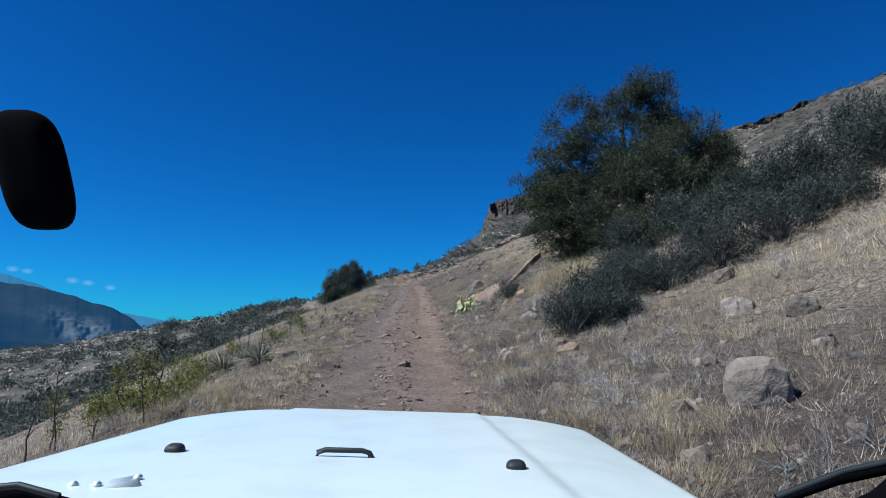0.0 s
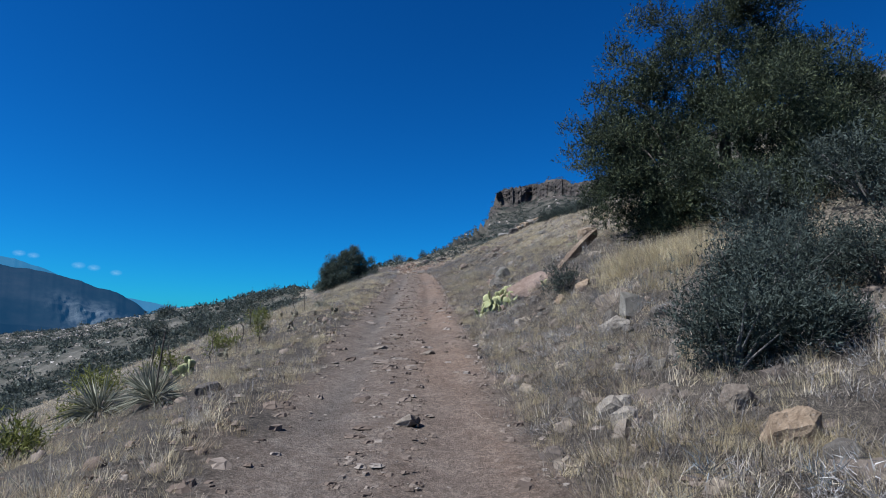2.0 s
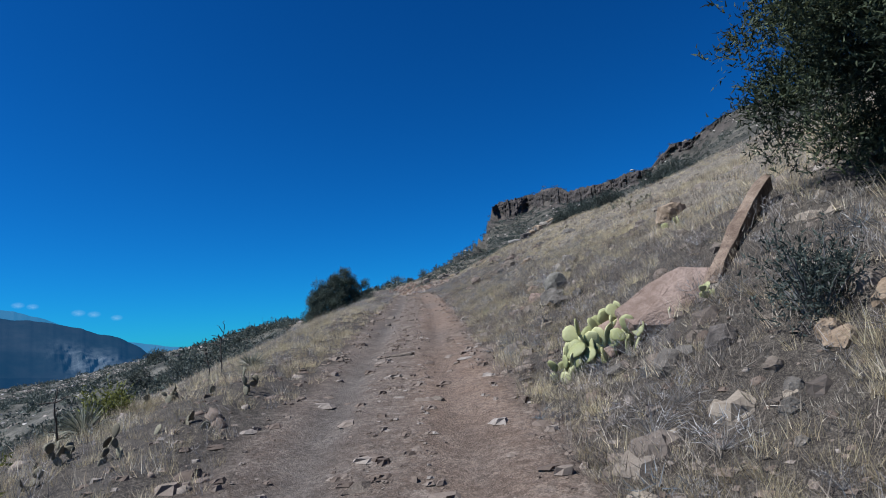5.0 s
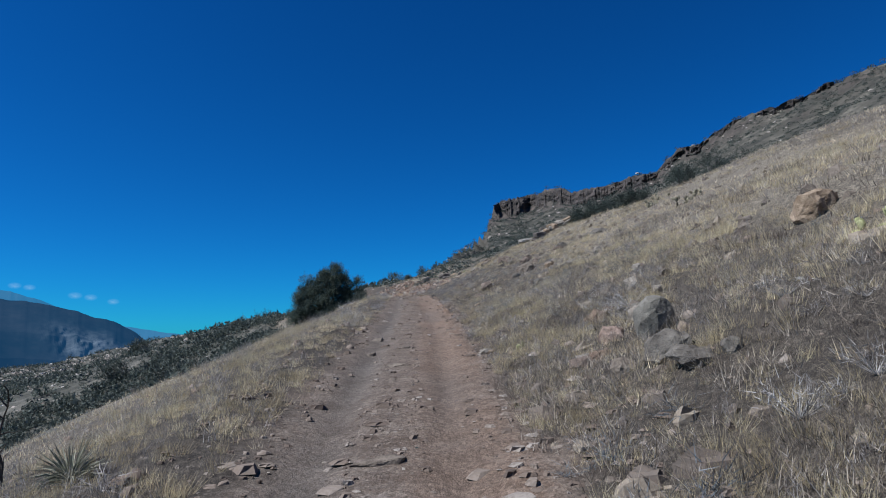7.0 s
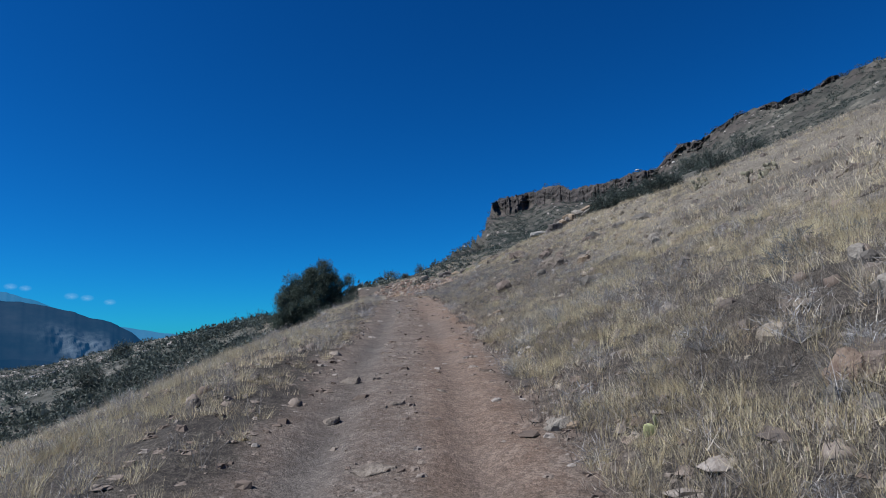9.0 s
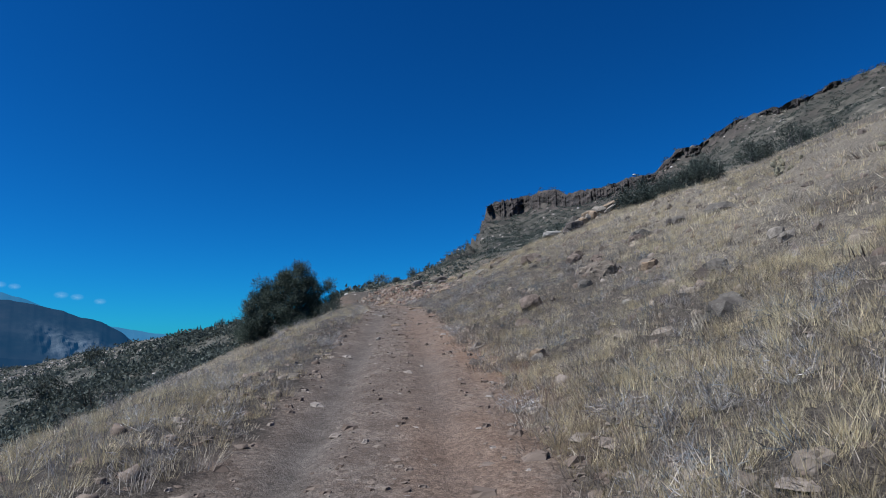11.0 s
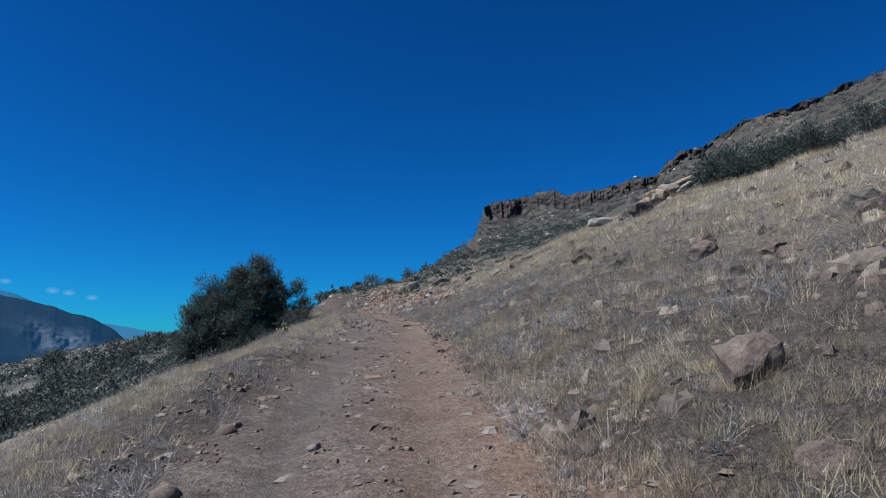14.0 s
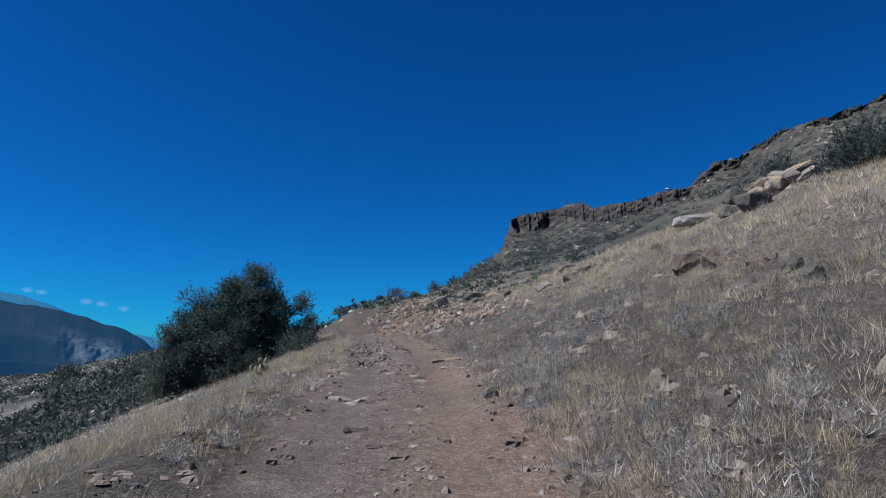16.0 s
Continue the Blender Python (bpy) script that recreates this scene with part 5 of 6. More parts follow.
rock(4.80, 53.15, 0.55, 0.61, RED_ROCK, "block")
rock(3.13, 64.47, 1.10, 0.53, RED_ROCK, "block")
rock(2.63, 50.30, 0.48, 0.30, TAN_ROCK, "block")
rock(2.13, 49.07, 0.40, 0.25, GREY_ROCK, "round")
rock(6.45, 54.55, 0.44, 0.28, DARK_ROCK, "round")
rock(-3.16, 51.20, 0.32, 0.11, TAN_ROCK, "flat")
rock(0.62, 46.29, 0.24, 0.22, GREY_ROCK, "round")
rock(0.97, 46.81, 0.14, 0.11, PALE_ROCK, "block")
rock(-2.15, 54.16, 0.36, 0.11, TAN_ROCK, "flat")
rock(3.63, 53.47, 0.41, 0.27, RED_ROCK, "block")
rock(0.29, 51.28, 0.36, 0.12, TAN_ROCK, "flat")
rock(3.69, 56.51, 0.51, 0.41, RED_ROCK, "block")
rock(3.83, 54.18, 0.52, 0.28, RED_ROCK, "block")
rock(2.67, 53.34, 0.34, 0.41, GREY_ROCK, "round")
rock(1.72, 51.21, 0.21, 0.16, PALE_ROCK, "block")
rock(-2.85, 53.69, 0.47, 0.12, OCHRE_ROCK, "flat")
rock(-3.92, 59.19, 0.64, 0.12, PALE_ROCK, "flat")
rock(-3.40, 57.03, 0.48, 0.12, TAN_ROCK, "flat")
rock(1.33, 52.98, 0.10, 0.07, PALE_ROCK, "block")
rock(3.07, 62.73, 0.76, 0.60, RED_ROCK, "block")
rock(3.11, 60.16, 0.42, 0.38, GREY_ROCK, "round")
rock(2.28, 58.09, 0.44, 0.29, GREY_ROCK, "round")
rock(-4.14, 59.19, 0.44, 0.12, PALE_ROCK, "flat")
rock(-3.83, 59.31, 0.45, 0.12, PALE_ROCK, "flat")
rock(-2.63, 65.03, 0.72, 0.12, OCHRE_ROCK, "flat")
rock(-0.34, 61.33, 0.40, 0.12, TAN_ROCK, "flat")
rock(0.53, 63.13, 0.52, 0.28, RED_ROCK, "block")
rock(-0.19, 56.96, 0.18, 0.16, GREY_ROCK, "round")
rock(-0.79, 55.00, 0.16, 0.16, GREY_ROCK, "round")
rock(-17.01, 86.58, 0.98, 0.72, TAN_ROCK, "block")
rock(-13.10, 79.43, 0.73, 0.52, GREY_ROCK, "round")
rock(-1.25, 59.03, 0.35, 0.19, GREY_ROCK, "block")
rock(-1.88, 59.19, 0.24, 0.18, GREY_ROCK, "round")
rock(-5.27, 66.27, 0.44, 0.23, TAN_ROCK, "block")
rock(-5.91, 67.26, 0.37, 0.19, TAN_ROCK, "block")
rock(3.02, 61.14, 0.40, 0.26, RED_ROCK, "block")

# the leaning slab, the red ledge beneath it and the heap higher up
slab(2.85, 22.6, 4.05, (2.6, 0.18, 0.24), 6, -36, 42, RUST_ROCK, "long rusty tan rock slab leaning on the slope", 701)
slab(2.25, 21.9, 3.15, (0.5, 0.35, 0.4), 10, -26, 42, PALE_ROCK, "pale grey rock block beneath the leaning slab", 702)
slab(1.75, 22.2, 3.2, (1.3, 0.26, 0.6), -38, -25, 8, SALMON_ROCK, "flat-faced salmon red rock ledge set in the slope", 703)
slab(1.25, 22.4, 2.88, (0.8, 0.4, 0.45), -24, -22, 8, SALMON_ROCK, "salmon red rock ledge half buried in grass", 704)
slab(2.25, 21.75, 2.95, (0.45, 0.4, 0.5), 5, 10, 20, GREY_ROCK, "grey rock between the cactus and the slab", 705)
slab(5.4, 70.4, float(ground_z(5.4, 70.4)) + 0.16, (1.2, 0.9, 0.3), 3, -5, 5, CHALK_ROCK, "flat white rock slab on the hillside", 706)
slab(6.1, 67.6, float(ground_z(6.1, 67.6)) + 0.2, (0.85, 0.7, 0.6), 4, -8, 20, DARK_ROCK, "rounded brown boulder below the rock heap", 707)
slab(6.6, 68.6, float(ground_z(6.6, 68.6)) + 0.3, (0.7, 0.34, 0.2), 6, -32, 10, PALE_ROCK, "pale slab leaning in a rock heap", 708)
slab(7.2, 69.2, float(ground_z(7.2, 69.2)) + 0.4, (0.6, 0.5, 0.36), 6, -20, -12, OCHRE_ROCK, "ochre block in a heap of broken rock", 709)
slab(7.9, 69.6, float(ground_z(7.9, 69.6)) + 0.45, (0.5, 0.5, 0.3), 16, -30, 30, PALE_ROCK, "pale block in a heap of broken rock", 710)
slab(8.9, 70.2, float(ground_z(8.9, 70.2)) + 0.55, (1.4, 0.62, 0.46), 12, -26, 8, OCHRE_ROCK, "large ochre slab on top of a rock heap", 711)
slab(8.5, 69.0, float(ground_z(8.5, 69.0)) + 0.3, (0.85, 0.34, 0.2), 8, -34, 4, PALE_ROCK, "long pale slab beside a rock heap", 712)
slab(6.9, 70.4, float(ground_z(6.9, 70.4)) + 0.3, (0.8, 0.6, 0.5), 8, 5, 4, GREY_ROCK, "grey boulder behind the rock heap", 713)

for k, (x, y, up, wide, mat, words) in enumerate(((6.3, 68.1, 0.35, 0.42, PALE_ROCK, "pale cream"), (6.75, 68.35, 0.5, 0.5, OCHRE_ROCK, "ochre"), (7.1, 68.5, 0.62, 0.4, PALE_ROCK, "pale cream"),
                                                  (7.5, 68.8, 0.6, 0.55, OCHRE_ROCK, "ochre"), (8.1, 69.1, 0.75, 0.45, PALE_ROCK, "pale cream"), (6.0, 68.9, 0.2, 0.6, DARK_ROCK, "dark brown"))):
    slab(x, y, float(ground_z(x, y)) + 0.6 * up - 0.1, (wide, 0.8 * wide, 0.8 * wide), 12 * k % 35, -24, 37 * k, mat, words + " broken block tumbled down a rock heap", 720 + k)

# the broken ledge where the track tops the rise
for k in range(34):
    x, y = RNG.uniform(-3.6, 3.4), RNG.uniform(76, 100)
    if across(x, y) > 1.9:
        rock(float(x), float(y), float(RNG.uniform(0.35, 1.1)), float(RNG.uniform(0.2, 0.5)), (RED_ROCK, TAN_ROCK, OCHRE_ROCK, PALE_ROCK, DARK_ROCK)[int(RNG.integers(5))], "block")
slab(-1.1, 95.0, float(ground_z(-1.1, 95.0)) + 0.22, (1.7, 1.0, 0.65), 5, -12, 10, DARK_ROCK, "dark overhanging rock ledge at the rise", 714)
slab(-3.6, 96.0, float(ground_z(-3.6, 96.0)) + 0.2, (1.0, 0.7, 0.65), 5, -20, 30, PALE_ROCK, "pale boulder at the top of the rise", 715)
slab(-6.9, 88.0, float(ground_z(-6.9, 88.0)) + 0.1, (0.6, 0.5, 0.42), 5, -10, 30, TAN_ROCK, "pinkish tan boulder beside the track", 716)

rock(1.34, 12.97, 0.37, 0.22, PALE_ROCK, "block")
rock(1.82, 12.79, 0.24, 0.27, TAN_ROCK, "round")
rock(2.12, 14.12, 0.23, 0.13, PALE_ROCK, "block")
rock(2.51, 14.29, 0.28, 0.24, PALE_ROCK, "round")
rock(2.26, 12.19, 0.34, 0.32, TAN_ROCK, "round")
rock(2.21, 16.04, 0.5, 0.28, PALE_ROCK, "block")
rock(1.77, 14.25, 0.24, 0.15, PALE_ROCK, "round")
rock(1.89, 15.08, 0.20, 0.14, TAN_ROCK, "block")
rock(1.75, 30.04, 0.31, 0.25, PALE_ROCK, "block")
rock(1.37, 31.06, 0.41, 0.21, RUST_ROCK, "block")
rock(0.77, 29.3, 0.26, 0.13, PALE_ROCK, "block")
rock(0.93, 29.11, 0.35, 0.14, RUST_ROCK, "block")
rock(2.26, 30.54, 0.27, 0.17, PALE_ROCK, "block")
rock(2.18, 31.68, 0.31, 0.23, PALE_ROCK, "block")

# ---- grass, twigs and loose stones ----
def scatter(templates, places, sizes, mat, name, label, category, lean=0.25, seed=1, sink=0.0, smooth=False):
    """Many copies of a few small shapes, joined into one mesh that follows the ground."""
    rng = np.random.default_rng(seed)
    pieces = []
    pick = rng.integers(0, len(templates), len(places))
    for k, (tv, tf) in enumerate(templates):
        at = places[pick == k]
        if not len(at):
            continue
        s = sizes[pick == k]
        turn = rng.uniform(0, 2 * math.pi, len(at))
        c, sn = np.cos(turn)[:, None], np.sin(turn)[:, None]
        v = tv[None] * s[:, None, None]
        x, y = v[..., 0] * c - v[..., 1] * sn, v[..., 0] * sn + v[..., 1] * c
        tip = rng.normal(size=(len(at), 2)) * lean
        x, y = x + tip[:, :1] * v[..., 2], y + tip[:, 1:] * v[..., 2]
        z = (ground_z(at[:, 0], at[:, 1]) - sink * s)[:, None] + v[..., 2]
        w = np.stack([x + at[:, :1], y + at[:, 1:2], z], -1).reshape(-1, 3)
        f = (np.arange(len(at))[:, None, None] * len(tv) + tf[None]).reshape(-1, tf.shape[1])
        pieces.append((w, f))
    v, f = joined(pieces)
    return tagged(new(name, mesh_of(name, v, f, mat, smooth)), label, category, kind="stuff")


def blades(foot, way, length, wide, rng):
    """Thin pointed blades of three corners each."""
    n = len(foot)
    side = one(np.cross(way, rng.normal(size=(n, 3)))) * wide / 2
    v = np.stack([foot - side, foot + side, foot + way * length[:, None]], 1).reshape(-1, 3)
    return v, np.arange(3 * n).reshape(-1, 3)


def tuft(n, high, spread, blade, seed, mess=0.0):
    rng = np.random.default_rng(seed)
    a = rng.uniform(0, 2 * math.pi, n)
    foot = np.stack([np.cos(a), np.sin(a), 0 * a], -1) * (rng.random(n) ** 0.6 * spread * 0.5)[:, None]
    way = one(np.stack([np.cos(a), np.sin(a), 0 * a], -1) * rng.uniform(0.02, 0.65 + mess, (n, 1)) + rng.normal(size=(n, 3)) * (0.15 + mess) + [0, 0, 1.0])
    return blades(foot, way, high * rng.uniform(0.5, 1.0, n), blade, rng)


def twiglet(n, high, seed):
    rng = np.random.default_rng(seed)
    way = one(rng.normal(size=(n, 3)) * [1, 1, 0.6] + [0, 0, 0.55])
    foot = way * rng.uniform(0.0, 0.55, (n, 1)) * high
    way = one(way + rng.normal(size=(n, 3)) * 0.5)
    foot[:, 2] = np.abs(foot[:, 2])
    return blades(foot, way, high * rng.uniform(0.22, 0.5, n), 0.006, rng)


def strewn(n, x0, x1, y0, y1, seed, keep):
    """Places by their distance from the track (x0 to x1) and along it, thinned by keep."""
    rng = np.random.default_rng(seed)
    y = rng.uniform(y0, y1, n)
    d = rng.uniform(x0, x1, n)
    x = d + smooth_table(y, ROAD_Y, ROAD_X)
    ok = rng.random(n) < keep(x, y, d)
    return np.stack([x, y], -1)[ok], rng


def patches(x, y, size, seed, low, high):
    return ramp(lumps(x, y, size, seed) + 0.4 * lumps(x, y, size * 0.35, seed + 1), low, high)


def verge(d):
    """No grass on the wheel tracks, little at their edges."""
    return ramp(np.where(d < 0, -d - 1.5, d - 1.05), -0.05, 0.5)


THATCH = [tuft(24, 0.1 + 0.018 * k, 0.45, 0.0055, 590 + k, 0.4) for k in range(6)]
TUFTS = [tuft(26, 0.11 + 0.022 * k, 0.28, 0.0048, 500 + k, 0.1) for k in range(8)]
WISPS = [tuft(40, 0.24 + 0.025 * k, 0.26, 0.0036, 520 + k, 0.04) for k in range(7)]
CREST = [tuft(28, 0.3 + 0.04 * k, 0.36, 0.0062, 550 + k, 0.02) for k in range(5)]
COARSE = [tuft(15, 0.24, 0.5, 0.013, 540 + k) for k in range(5)]
TWIGS = [twiglet(80, 0.24 + 0.035 * k, 560 + k) for k in range(6)]


def forb(n, high, seed):
    """A dead herb: stiff upright stems from one foot, each with short side twigs."""
    rng = np.random.default_rng(seed)
    way = one(rng.normal(size=(n, 3)) * [0.3, 0.3, 0.0] + [0, 0, 1.0])
    foot = rng.normal(size=(n, 3)) * [0.05, 0.05, 0.0]
    tall = high * rng.uniform(0.55, 1.0, n)
    pieces = [blades(foot, way, tall, 0.0055, rng)]
    for level in (0.45, 0.62, 0.78, 0.92):
        start = foot + way * (tall * level)[:, None]
        side = one(way * 0.9 + one(rng.normal(size=(n, 3)) * [1, 1, 0.2]) * 0.9)
        pieces.append(blades(start, side, 0.3 * tall * rng.uniform(0.5, 1.1, n), 0.005, rng))
    return joined(pieces)


def dome(n, wide, seed):
    """A small rounded shrub of fine stems that spread from one foot."""
    rng = np.random.default_rng(seed)
    way = one(rng.normal(size=(n, 3)) * [1, 1, 0.0] + [0, 0, 0.9])
    tip = way * wide * rng.uniform(0.75, 1.1, (n, 1))
    stems = blades(np.zeros((n, 3)), way, wide * rng.uniform(0.5, 0.9, n), 0.003, rng)
    sprig = one(way + rng.normal(size=(n, 3)) * 0.6)
    other = one(way + rng.normal(size=(n, 3)) * 0.6)
    return joined([stems, blades(tip * 0.65, sprig, 0.3 * wide * rng.uniform(0.5, 1.2, n), 0.0045, rng), blades(tip * 0.8, other, 0.25 * wide * rng.uniform(0.5, 1.2, n), 0.0045, rng)])


DOMES = [dome(64, 0.22 + 0.02 * k, 610 + k) for k in range(5)]
FORBS = [forb(9, 0.2 + 0.04 * k, 580 + k) for k in range(6)]


def near_more(d, reach):
    """Thinner with the distance from the track, where single tufts cannot be told apart."""
    return 1.0 / (1.0 + (np.abs(d) / reach) ** 2)


def soil(x, y, d):
    """Where the outer verge stays bare, on the last third of the way."""
    return 1 - 0.85 * ramp(y, 42, 48) * (1 - ramp(y, 54, 58)) * ramp(-d, 0.5, 1.0) * (1 - ramp(-d + 0.5 * lumps(x, y, 1.5, 77), 2.6, 3.6))


at, rng = strewn(78000, -9, 14, 1.5, 92, 41, lambda x, y, d: verge(d) * soil(x, y, d) * near_more(d, 5) * (0.04 + 0.96 * patches(x, y, 0.7, 71, -0.05, 0.3)) * (0.5 + 0.5 * patches(x, y, 4.0, 73, -0.5, 0.1)))
scatter(TUFTS, at, 0.5 + 0.7 * rng.random(len(at)) ** 1.5, STRAW, "dry_grass", "short pale dry grass over the stony slope", "grass", 0.16, 42)
at, rng = strewn(22000, 1.05, 5.5, 2.5, 78, 181, lambda x, y, d: verge(d) * near_more(d - 1.0, 2.8) * (0.25 + 0.75 * patches(x, y, 0.6, 183, -0.2, 0.3)))
scatter(THATCH, at, rng.uniform(0.7, 1.4, len(at)), LITTER, "bank_litter", "matted grey-brown dead stalks covering the bank", "scrub", 0.1, 182)
at, rng = strewn(15000, -8, 14, 1.5, 92, 43, lambda x, y, d: verge(d) * soil(x, y, d) * near_more(d, 8) * patches(x, y, 2.8, 81, -0.1, 0.4))
scatter(WISPS, at, rng.uniform(0.5, 1.05, len(at)), GOLD, "golden_grass", "taller golden dry grass in patches", "grass", 0.14, 44)
at, rng = strewn(4200, -4.2, -1.6, 3, 76, 187, lambda x, y, d: verge(d) * soil(x, y, d) * (0.3 + 0.7 * patches(x, y, 1.6, 189, -0.3, 0.3)))
scatter(WISPS, at, rng.uniform(0.4, 0.8, len(at)), GOLD, "verge_grass", "straw-coloured grass along the downhill verge", "grass", 0.2, 188)
at, rng = strewn(5200, 1.5, 7.0, 26, 50, 198, lambda x, y, d: verge(d) * ramp(y, 26, 30) * (1 - ramp(y, 44, 50)) * (0.1 + 0.9 * patches(x, y, 1.7, 199, -0.25, 0.35)))
scatter(WISPS, at, rng.uniform(0.45, 0.9, len(at)), GOLD, "slope_grass", "dense straw-gold grass on the uphill slope", "grass", 0.16, 200)
at, rng = strewn(5200, 1.05, 3.2, 3, 62, 215, lambda x, y, d: ramp(outside(d, y), 0.0, 0.3) * (0.12 + 0.88 * patches(x, y, 1.3, 217, -0.15, 0.4)))
scatter(WISPS, at, rng.uniform(0.35, 0.75, len(at)), GOLD, "uphill_verge_grass", "straw-coloured grass along the uphill verge", "grass", 0.25, 216)
at, rng = strewn(1000, 2.6, 6.2, 16.4, 21, 149, lambda x, y, d: np.exp(-((x - 3.7) / 1.0) ** 2 - ((y - 18.7) / 1.1) ** 2))
scatter(WISPS, at, rng.uniform(0.9, 1.5, len(at)), GOLD, "tall_golden_grass", "bright clump of tall golden grass below the juniper", "grass", 0.2, 150)
at, rng = strewn(17000, -7, 10, 1.5, 92, 45, lambda x, y, d: verge(d) * near_more(d, 5) * (0.08 + 0.92 * patches(x, y, 0.8, 91, -0.1, 0.35)))
scatter(FORBS, at, rng.uniform(0.45, 1.15, len(at)), ASHEN, "dead_herbs", "upright ash-grey dead herbs between the stones", "scrub", 0.2, 46)
at, rng = strewn(9000, 1.0, 10, 1.5, 92, 155, lambda x, y, d: verge(d) * near_more(d, 5) * (0.1 + 0.9 * patches(x, y, 0.9, 191, -0.1, 0.35)))
scatter(FORBS, at, rng.uniform(0.4, 1.0, len(at)), RUSSET, "brown_herbs", "upright dark brown dead herbs on the bank", "scrub", 0.25, 156)
at, rng = strewn(3600, -7, 12, 1.5, 92, 145, lambda x, y, d: verge(d) * np.where(d < 0, 0.5, 1.0) * near_more(d, 6) * patches(x, y, 1.9, 193, 0.0, 0.5))
scatter(TWIGS, at, rng.uniform(0.5, 1.1, len(at)), ASHEN, "dead_scrub", "low ash-grey dead twiggy scrub", "scrub", 0.2, 146)
at, rng = strewn(4500, -6, 8, 1.5, 84, 201, lambda x, y, d: verge(d) * near_more(d, 4) * np.where(d < 0, ramp(y, 34, 44), 1.0) * (0.1 + 0.9 * patches(x, y, 2.2, 203, 0.0, 0.4)))
scatter(DOMES, at, 0.6 + 1.0 * rng.random(len(at)) ** 1.6, PALE_TIP, "pale_shrublets", "small rounded pale grey shrubs with whitish tips", "scrub", 0.1, 202)
at, rng = strewn(2600, 1.0, 7, 1.5, 80, 185, lambda x, y, d: verge(d) * near_more(d, 4) * patches(x, y, 1.5, 197, 0.1, 0.5))
scatter(TWIGS, at, rng.uniform(0.7, 1.35, len(at)), BLUE_TWIG, "blue_grey_brush", "low blue-grey twiggy brush along the bank", "scrub", 0.2, 186)
at, rng = strewn(10500, 7, 34, 8, 110, 47, lambda x, y, d: 0.3 + 0.7 * patches(x, y, 5.0, 95, -0.4, 0.5))
scatter(COARSE, at, rng.uniform(0.6, 1.3, len(at)), STRAW, "hill_grass", "pale dry grass higher up the hillside", "grass", 0.3, 48)
at, rng = strewn(13000, 4.0, 20, 10, 88, 227, lambda x, y, d: ramp(d, 4.0, 7.0) * (0.1 + 0.9 * patches(x, y, 2.4, 229, -0.2, 0.4)) * near_more(d - 6, 9))
scatter(CREST, at, rng.uniform(0.4, 1.0, len(at)), GOLD, "brow_grass", "upright pale straw grass along the brow of the bank", "grass", 0.12, 228)
at, rng = strewn(7500, 4.5, 22, 14, 88, 219, lambda x, y, d: near_more(d, 14) * (0.05 + 0.95 * patches(x, y, 1.3, 221, 0.0, 0.35)))
scatter(COARSE, at, rng.uniform(0.5, 1.1, len(at)), RUSSET, "slope_brush", "brown and grey brush in clumps over the grassy slope", "scrub", 0.3, 220)
at, rng = strewn(5000, -5, 26, 86, 150, 151, lambda x, y, d: ramp(np.abs(d), 1.6, 2.6) * (0.4 + 0.6 * patches(x, y, 4.0, 98, -0.4, 0.5)))
scatter(COARSE, at, rng.uniform(0.5, 1.2, len(at)), STRAW, "rise_grass", "dry grass and brush beyond the rise", "grass", 0.3, 152)
at, rng = strewn(5000, 8, 60, 8, 135, 147, lambda x, y, d: 0.3 + 0.7 * patches(x, y, 4.0, 195, -0.2, 0.5))
scatter(COARSE, at, rng.uniform(0.6, 1.2, len(at)), ASHEN, "hill_scrub", "grey dead scrub higher up the hillside", "scrub", 0.3, 148)
at, rng = strewn(7500, -12.5, -4, 4, 110, 49, lambda x, y, d: 0.45 + 0.55 * patches(x, y, 5.0, 97, -0.4, 0.5))
scatter(COARSE, at, rng.uniform(0.45, 0.85, len(at)), STRAW, "valley_grass", "dry grass on the slope below the track", "grass", 0.3, 50)


def pebble(seed, flat):
    """A small stone as arrays: an uneven, squashed lump of six sides."""
    rng = np.random.default_rng(seed)
    ring = np.linspace(0, 2 * math.pi, 6, endpoint=False)
    low = np.stack([np.cos(ring), np.sin(ring), 0 * ring - 0.3], -1) * rng.uniform(0.75, 1.2, (6, 1))
    cap = np.stack([np.cos(ring + 0.3) * 0.66, np.sin(ring + 0.3) * 0.66, 0 * ring + 0.5], -1) * rng.uniform(0.5, 1.2, (6, 1))
    v = np.concatenate([low, cap]) * [0.5, 0.5 * rng.uniform(0.6, 0.95), 0.5 * flat]
    j = np.arange(6)
    k = (j + 1) % 6
    f = np.concatenate([np.stack([j, k, 6 + k, 6 + j], -1), [[6, 7, 8, 9], [6, 9, 10, 11]]])
    return v, f


def cobble(seed, flat):
    """A larger stone as arrays: four uneven rings, the lowest in the ground."""
    rng = np.random.default_rng(seed)
    n = 6
    ring = np.linspace(0, 2 * math.pi, n, endpoint=False)
    wob = rng.uniform(0.8, 1.15, n)
    rows = []
    for wide, up in ((0.9, -0.35), (1.0, 0.12), (0.82, 0.42), (0.42, 0.6)):
        a = ring + rng.normal(size=n) * 0.12
        rows.append(np.stack([np.cos(a) * wide, np.sin(a) * wide, up + 0 * a + rng.normal(size=n) * 0.06], -1) * (wob * rng.uniform(0.88, 1.1, n))[:, None])
    v = np.concatenate(rows) * [0.5, 0.5 * rng.uniform(0.6, 0.95), 0.6 * flat]
    j = np.arange(n)
    k = (j + 1) % n
    f = np.concatenate([np.stack([r * n + j, r * n + k, r * n + n + k, r * n + n + j], -1) for r in range(3)] + [3 * n + np.array([[0, 1, 2, 3], [0, 3, 4, 5]])])
    return v, f


